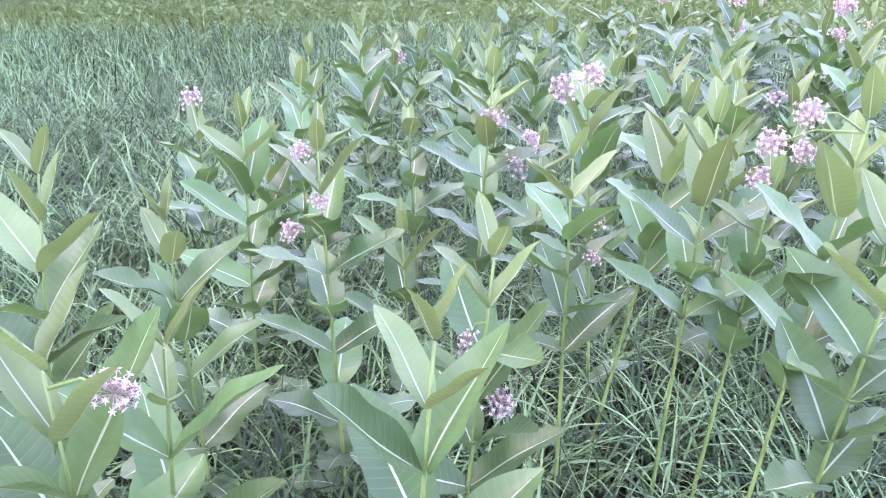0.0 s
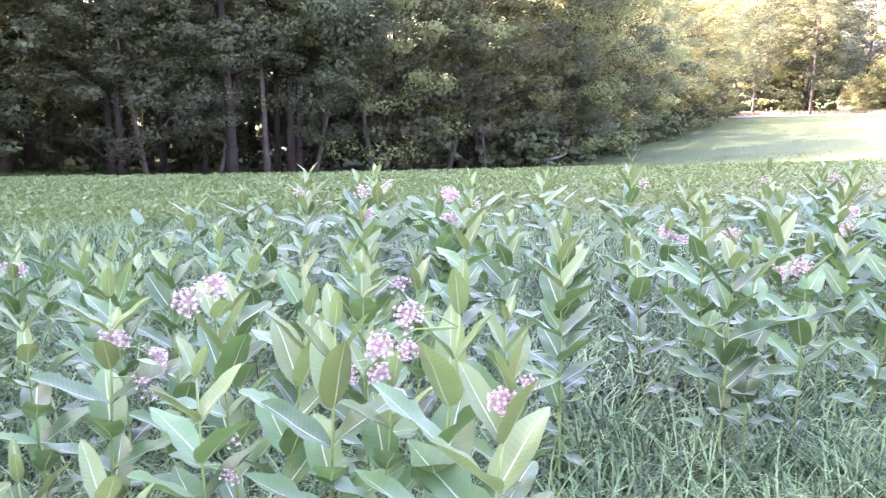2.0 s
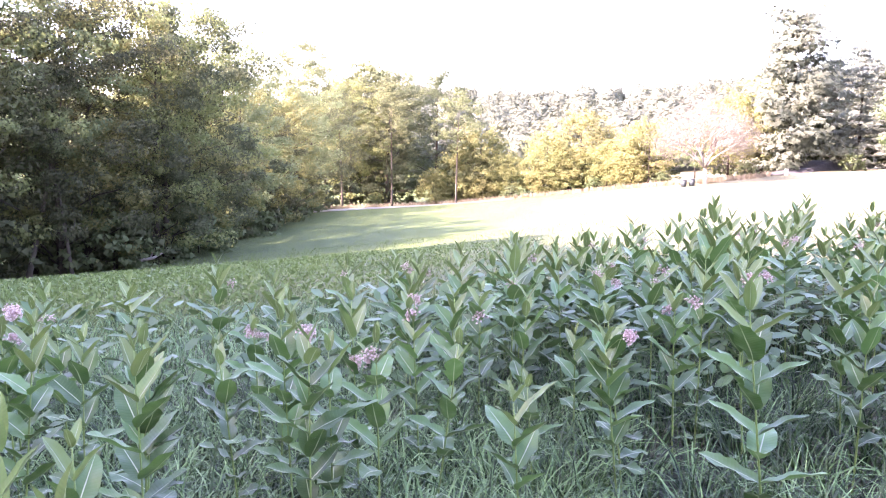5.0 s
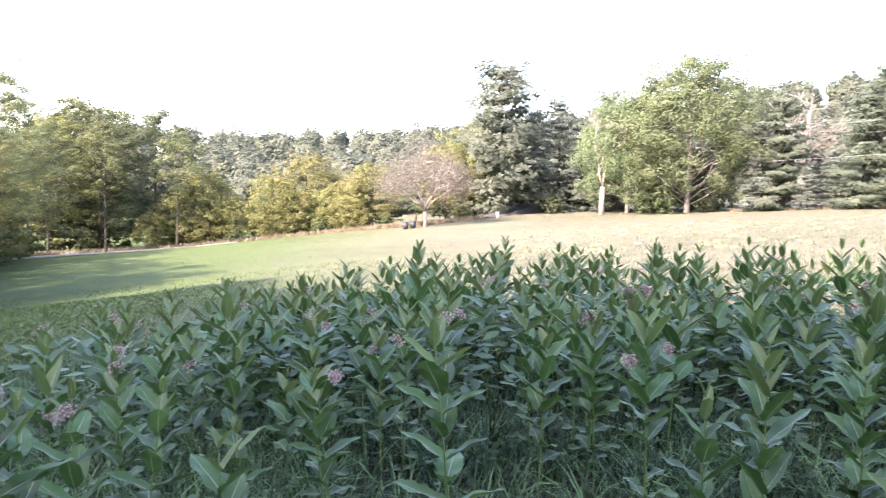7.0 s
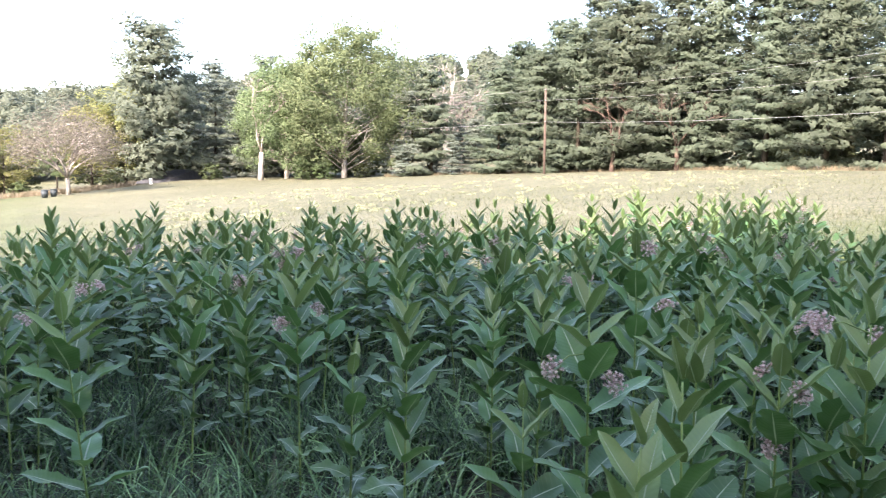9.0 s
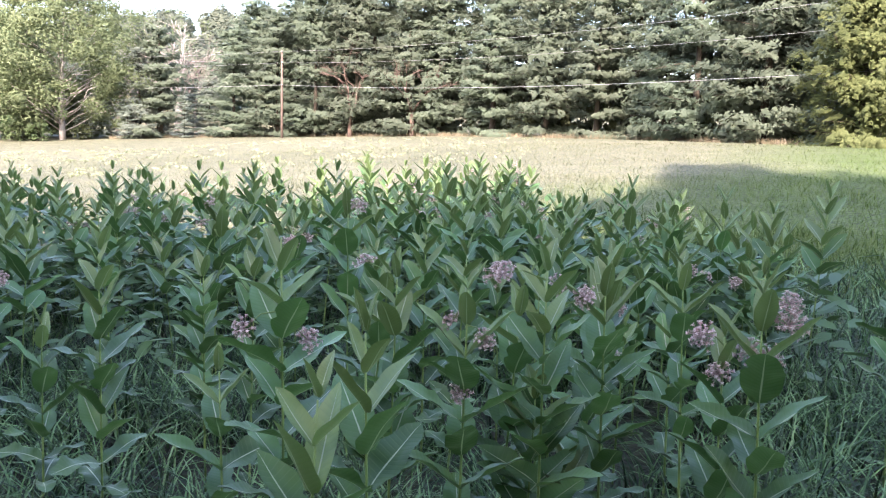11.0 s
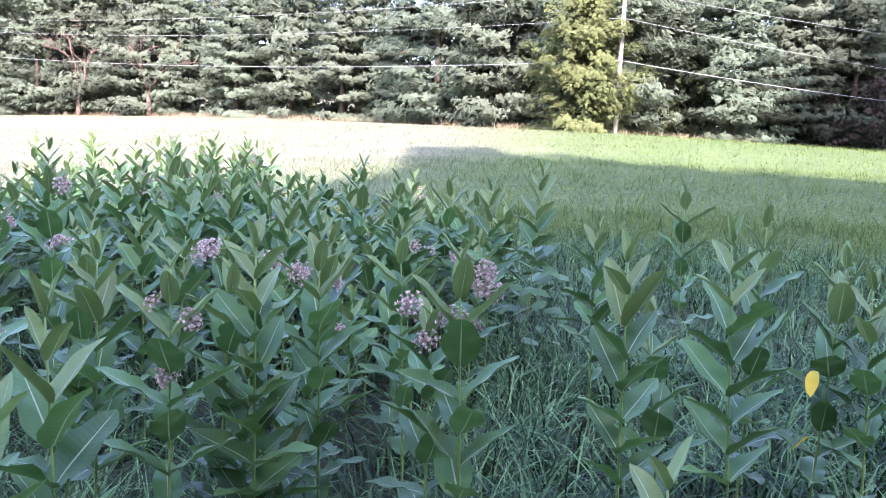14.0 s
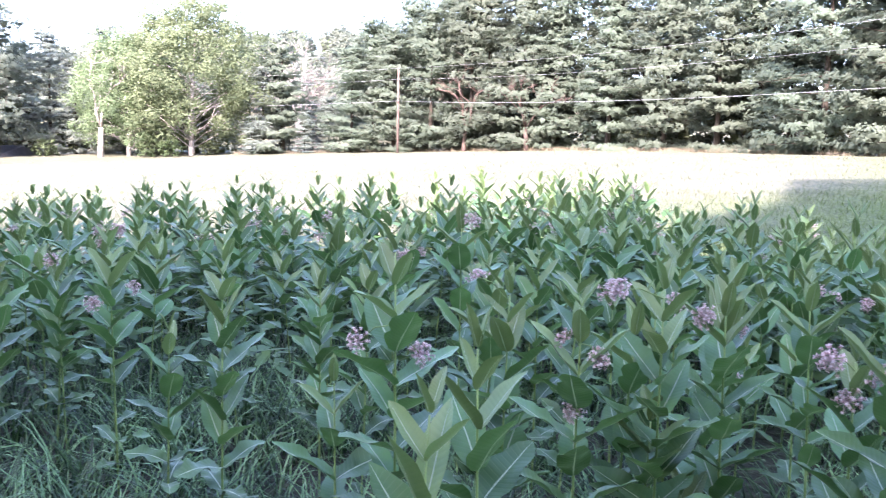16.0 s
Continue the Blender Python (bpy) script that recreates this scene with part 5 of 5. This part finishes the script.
# ---- the lane, the drive and two bins ----
def lane_mesh():
    verts, faces = [], []
    for i in range(41):
        t = i / 40
        az, r = 37.5 + 14.5 * t, 87 + 6.5 * t
        for k in (-0.9, 0.9):
            p = polar(az, r + k)
            verts.append((p.x, p.y, ground(p.x, p.y) + 0.1))
        for k in (0.9, -0.9):
            p = polar(az, r + k)
            verts.append((p.x, p.y, ground(p.x, p.y) - 0.1))
    for i in range(40):
        a, b = 4 * i, 4 * i + 4
        faces += [(a, a + 1, b + 1, b), (a + 1, a + 2, b + 2, b + 1), (a + 3, a, b, b + 3)]
    return mesh_of("gravel_lane", verts, faces, [GRAVEL], smooth=False)


GRAVEL = plain_material("pale_gravel", (0.3, 0.27, 0.23), (0.5, 0.46, 0.4), 0.9, 8.0)
BIN = plain_material("dark_bin_plastic", (0.035, 0.045, 0.048), (0.06, 0.07, 0.075), 0.5, 6.0)
tagged(new("gravel_lane", lane_mesh()), "pale gravel lane along the far edge of the meadow", "path", kind="structure")


def drive_mesh():
    """A short sloping drive that climbs from the lane into the gap between the pines, on a low bank."""
    verts, faces = [], []
    for i in range(13):
        t = i / 12
        az, r = 68.4 + 2.9 * t, 87.5 + 9.5 * t
        way = polar(az + 62, 1.0)
        p = polar(az, r)
        z = ground(p.x, p.y) + 0.06 + 1.0 * t * t * (3 - 2 * t)
        for k in (-1.5, 1.5):
            verts.append((p.x + way.x * k, p.y + way.y * k, z + 0.03 * k))
        for k in (2.3, -2.3):
            q = (p.x + way.x * k, p.y + way.y * k)
            verts.append((*q, ground(*q) - 0.1))
    for i in range(12):
        a, b = 4 * i, 4 * i + 4
        faces += [(a, a + 1, b + 1, b), (a + 1, a + 2, b + 2, b + 1), (a + 3, a, b, b + 3)]
    faces.append((48, 49, 50, 51))
    return mesh_of("asphalt_drive", verts, faces, [ASPHALT], smooth=False)


ASPHALT = plain_material("worn_pale_asphalt", (0.06, 0.057, 0.06), (0.1, 0.096, 0.1), 0.85, 3.0)
WHITE_PAINT = plain_material("weathered_white_paint", (0.45, 0.44, 0.43), (0.62, 0.6, 0.58), 0.6, 9.0)
tagged(new("asphalt_drive", drive_mesh()), "short pale asphalt drive climbing between the pines", "driveway", kind="structure")


def marker_post(az, r):
    """A stout white post with a bevelled cap and a dark reflector."""
    p = polar(az, r)
    ob = tagged(new("marker_post"), "low stout white-painted post at the foot of the drive", "post")
    ob.matrix_basis = pose(p.x, p.y, ground(p.x, p.y), 0, 0, -az)
    b = Builder()
    b.add(tube([(0, 0, -0.2), (0, 0, 0.46), (0, 0, 0.5), (0, 0, 0.55)], [0.15, 0.15, 0.18, 0.1], 8))
    part("shaft", b.mesh("shaft", [WHITE_PAINT], False), ob)
    b = Builder()
    b.add(tube([(0, -0.14, 0.36), (0, -0.16, 0.36)], [0.05, 0.05], 10))
    part("reflector", b.mesh("reflector", [BIN], False), ob, "small dark round reflector")


marker_post(68.9, 86.8)


def bin_at(az, r):
    p = polar(az, r)
    ob = tagged(new("waste_bin"), "small dark waste bin beside the crab apple tree", "bin", "bins by the lane")
    ob.matrix_basis = pose(p.x, p.y, ground(p.x, p.y), 0, 0, -az) @ Matrix.Diagonal((0.9, 0.9, 0.68, 1))
    b = Builder()
    b.add(tube([(0, 0, 0), (0, 0, 0.45), (0, 0, 0.85)], [0.25, 0.28, 0.3], 12))
    part("bin_body", b.mesh("bin_body", [BIN]), ob)
    b = Builder()
    b.add(tube([(0, 0, 0.85), (0, 0, 0.9), (0, 0, 0.97)], [0.33, 0.33, 0.2], 12))
    part("lid", b.mesh("lid", [BIN]), ob)


bin_at(62.9, 78)
bin_at(63.4, 78.3)

# bare red-barked pines in the row
RED_BARK = bark_material("reddish_dead_wood", (0.07, 0.048, 0.038), (0.17, 0.115, 0.09), 4.0)
for i, (az, r, h) in enumerate(((98.2, 76.2, 9.6), (102.2, 73.4, 9.0))):
    p = polar(az, r)
    t = make_bare("dead_pine", "dead reddish pine with bare twigs among the green pines", 70 + i, h, RED_BARK, None, 0, 0.18, 3, 0.35)
    t.matrix_basis = pose(p.x, p.y, ground(p.x, p.y))


tagged(new("grass", grass_mesh("grass", blades(grng, clumped(grng, 46000, 10, 148, 332, 0.2, 7.0, 0.09), 0.42, 0.014, 1.2, 2, 10, 0.8), GRASS)), "long green grass behind the milkweed patch", "grass", kind="stuff")
tagged(new("meadow_grass", grass_mesh("meadow_grass", blades(grng, clumped(grng, 16000, 10, 150, 330, 6.5, 24, 0.3), 0.3, 0.028, 0.9, 1, 10, 0.7), FIELD)), "uncut meadow grass up to the near trees", "grass", kind="stuff")


# ---- poles and wires ----
def utility_pole(az, r, height, lean, arms, label, wood=None):
    """arms: heights of the wires above the meadow's datum."""
    p = polar(az, r)
    g = ground(p.x, p.y)
    pole = tagged(new("utility_pole"), label, "utility pole", "poles along the lane")
    pole.matrix_basis = pose(p.x, p.y, g, 0, 0, -az) @ pose(0, 0, 0, 0, lean, 0)
    b = Builder()
    b.add(tube([(0, 0, -0.4), (0, 0, height * 0.5), (0, 0, height)], [0.115, 0.098, 0.08], 12))
    part("shaft", b.mesh("shaft", [wood or POLE_WOOD]), pole)
    for z in arms:
        k = Builder()
        k.add(tube([(0, -0.1, z - g), (0, -0.24, z - g), (0, -0.24, z - g + 0.09)], [0.02, 0.035, 0.03], 8))
        part("insulator", k.mesh("insulator", [INSULATOR]), pole)
    m = pole.matrix_basis
    return [m @ Vector((0, -0.24, z - g)) for z in arms]


INSULATOR = plain_material("grey_insulator", (0.3, 0.3, 0.3), (0.45, 0.45, 0.44), 0.35)
WIRE = plain_material("aluminium_wire", (0.3, 0.3, 0.3), (0.42, 0.42, 0.41), 0.4)
high = utility_pole(93.9, 75, 7.2, 0, (8.0, 7.1, 5.3), "brown wooden utility pole against the pines")
near = utility_pole(131.6, 44.5, 9.5, 0.6, (8.2, 6.9, 4.9), "pale weathered utility pole beside a cedar tree", PALE_BARK)
last = utility_pole(159.2, 73.4, 9.0, 0, (7.1, 4.6, 3.3), "wooden utility pole at the far end of the lane")
away = utility_pole(70.5, 104, 9.0, 0, (7.9, 6.9, 5.4), "wooden utility pole half hidden by trees")


def wire(a, b, sag, thick, name):
    pts = [a.lerp(b, t / 24) - Vector((0, 0, 4 * sag * (t / 24) * (1 - t / 24))) for t in range(25)]
    k = Builder()
    k.add(tube(pts, [thick] * 25, 5))
    tagged(new(name, k.mesh(name, [WIRE])), "thin overhead line strung between wooden poles", "power line", "overhead wires")


for i, thick in enumerate((0.005, 0.005, 0.009)):
    wire(high[i], near[i], 0.5, thick, "power_line" if i < 2 else "telephone_cable")
    wire(near[i], last[i], 0.5, thick * 1.5, "power_line" if i < 2 else "telephone_cable")
    wire(away[i], high[i], 0.5, thick, "power_line" if i < 2 else "telephone_cable")


# a pale broken bough lies at the foot of the wood
def fallen_bough(az, r, length, turn):
    p = polar(az, r)
    bough = tagged(new("fallen_bough"), "pale broken bough lying at the foot of the wood", "branch")
    bough.matrix_basis = pose(p.x, p.y, ground(p.x, p.y) + 0.3, 0, 0, turn)
    b = Builder()
    b.add(tube([(-length / 2, 0, -0.32), (-length * 0.2, 0.05, 0.02), (length * 0.2, -0.04, 0.12), (length / 2, 0.06, 0.34)], [0.09, 0.085, 0.07, 0.035], 7))
    part("stem", b.mesh("stem", [PALE_BARK]), bough)
    b = Builder()
    b.add(tube([(length * 0.1, -0.02, 0.1), (length * 0.25, 0.2, 0.4), (length * 0.3, 0.3, 0.62)], [0.045, 0.03, 0.012], 5))
    part("twig", b.mesh("twig", [PALE_BARK]), bough)


fallen_bough(28.9, 44.0, 1.5, -20)
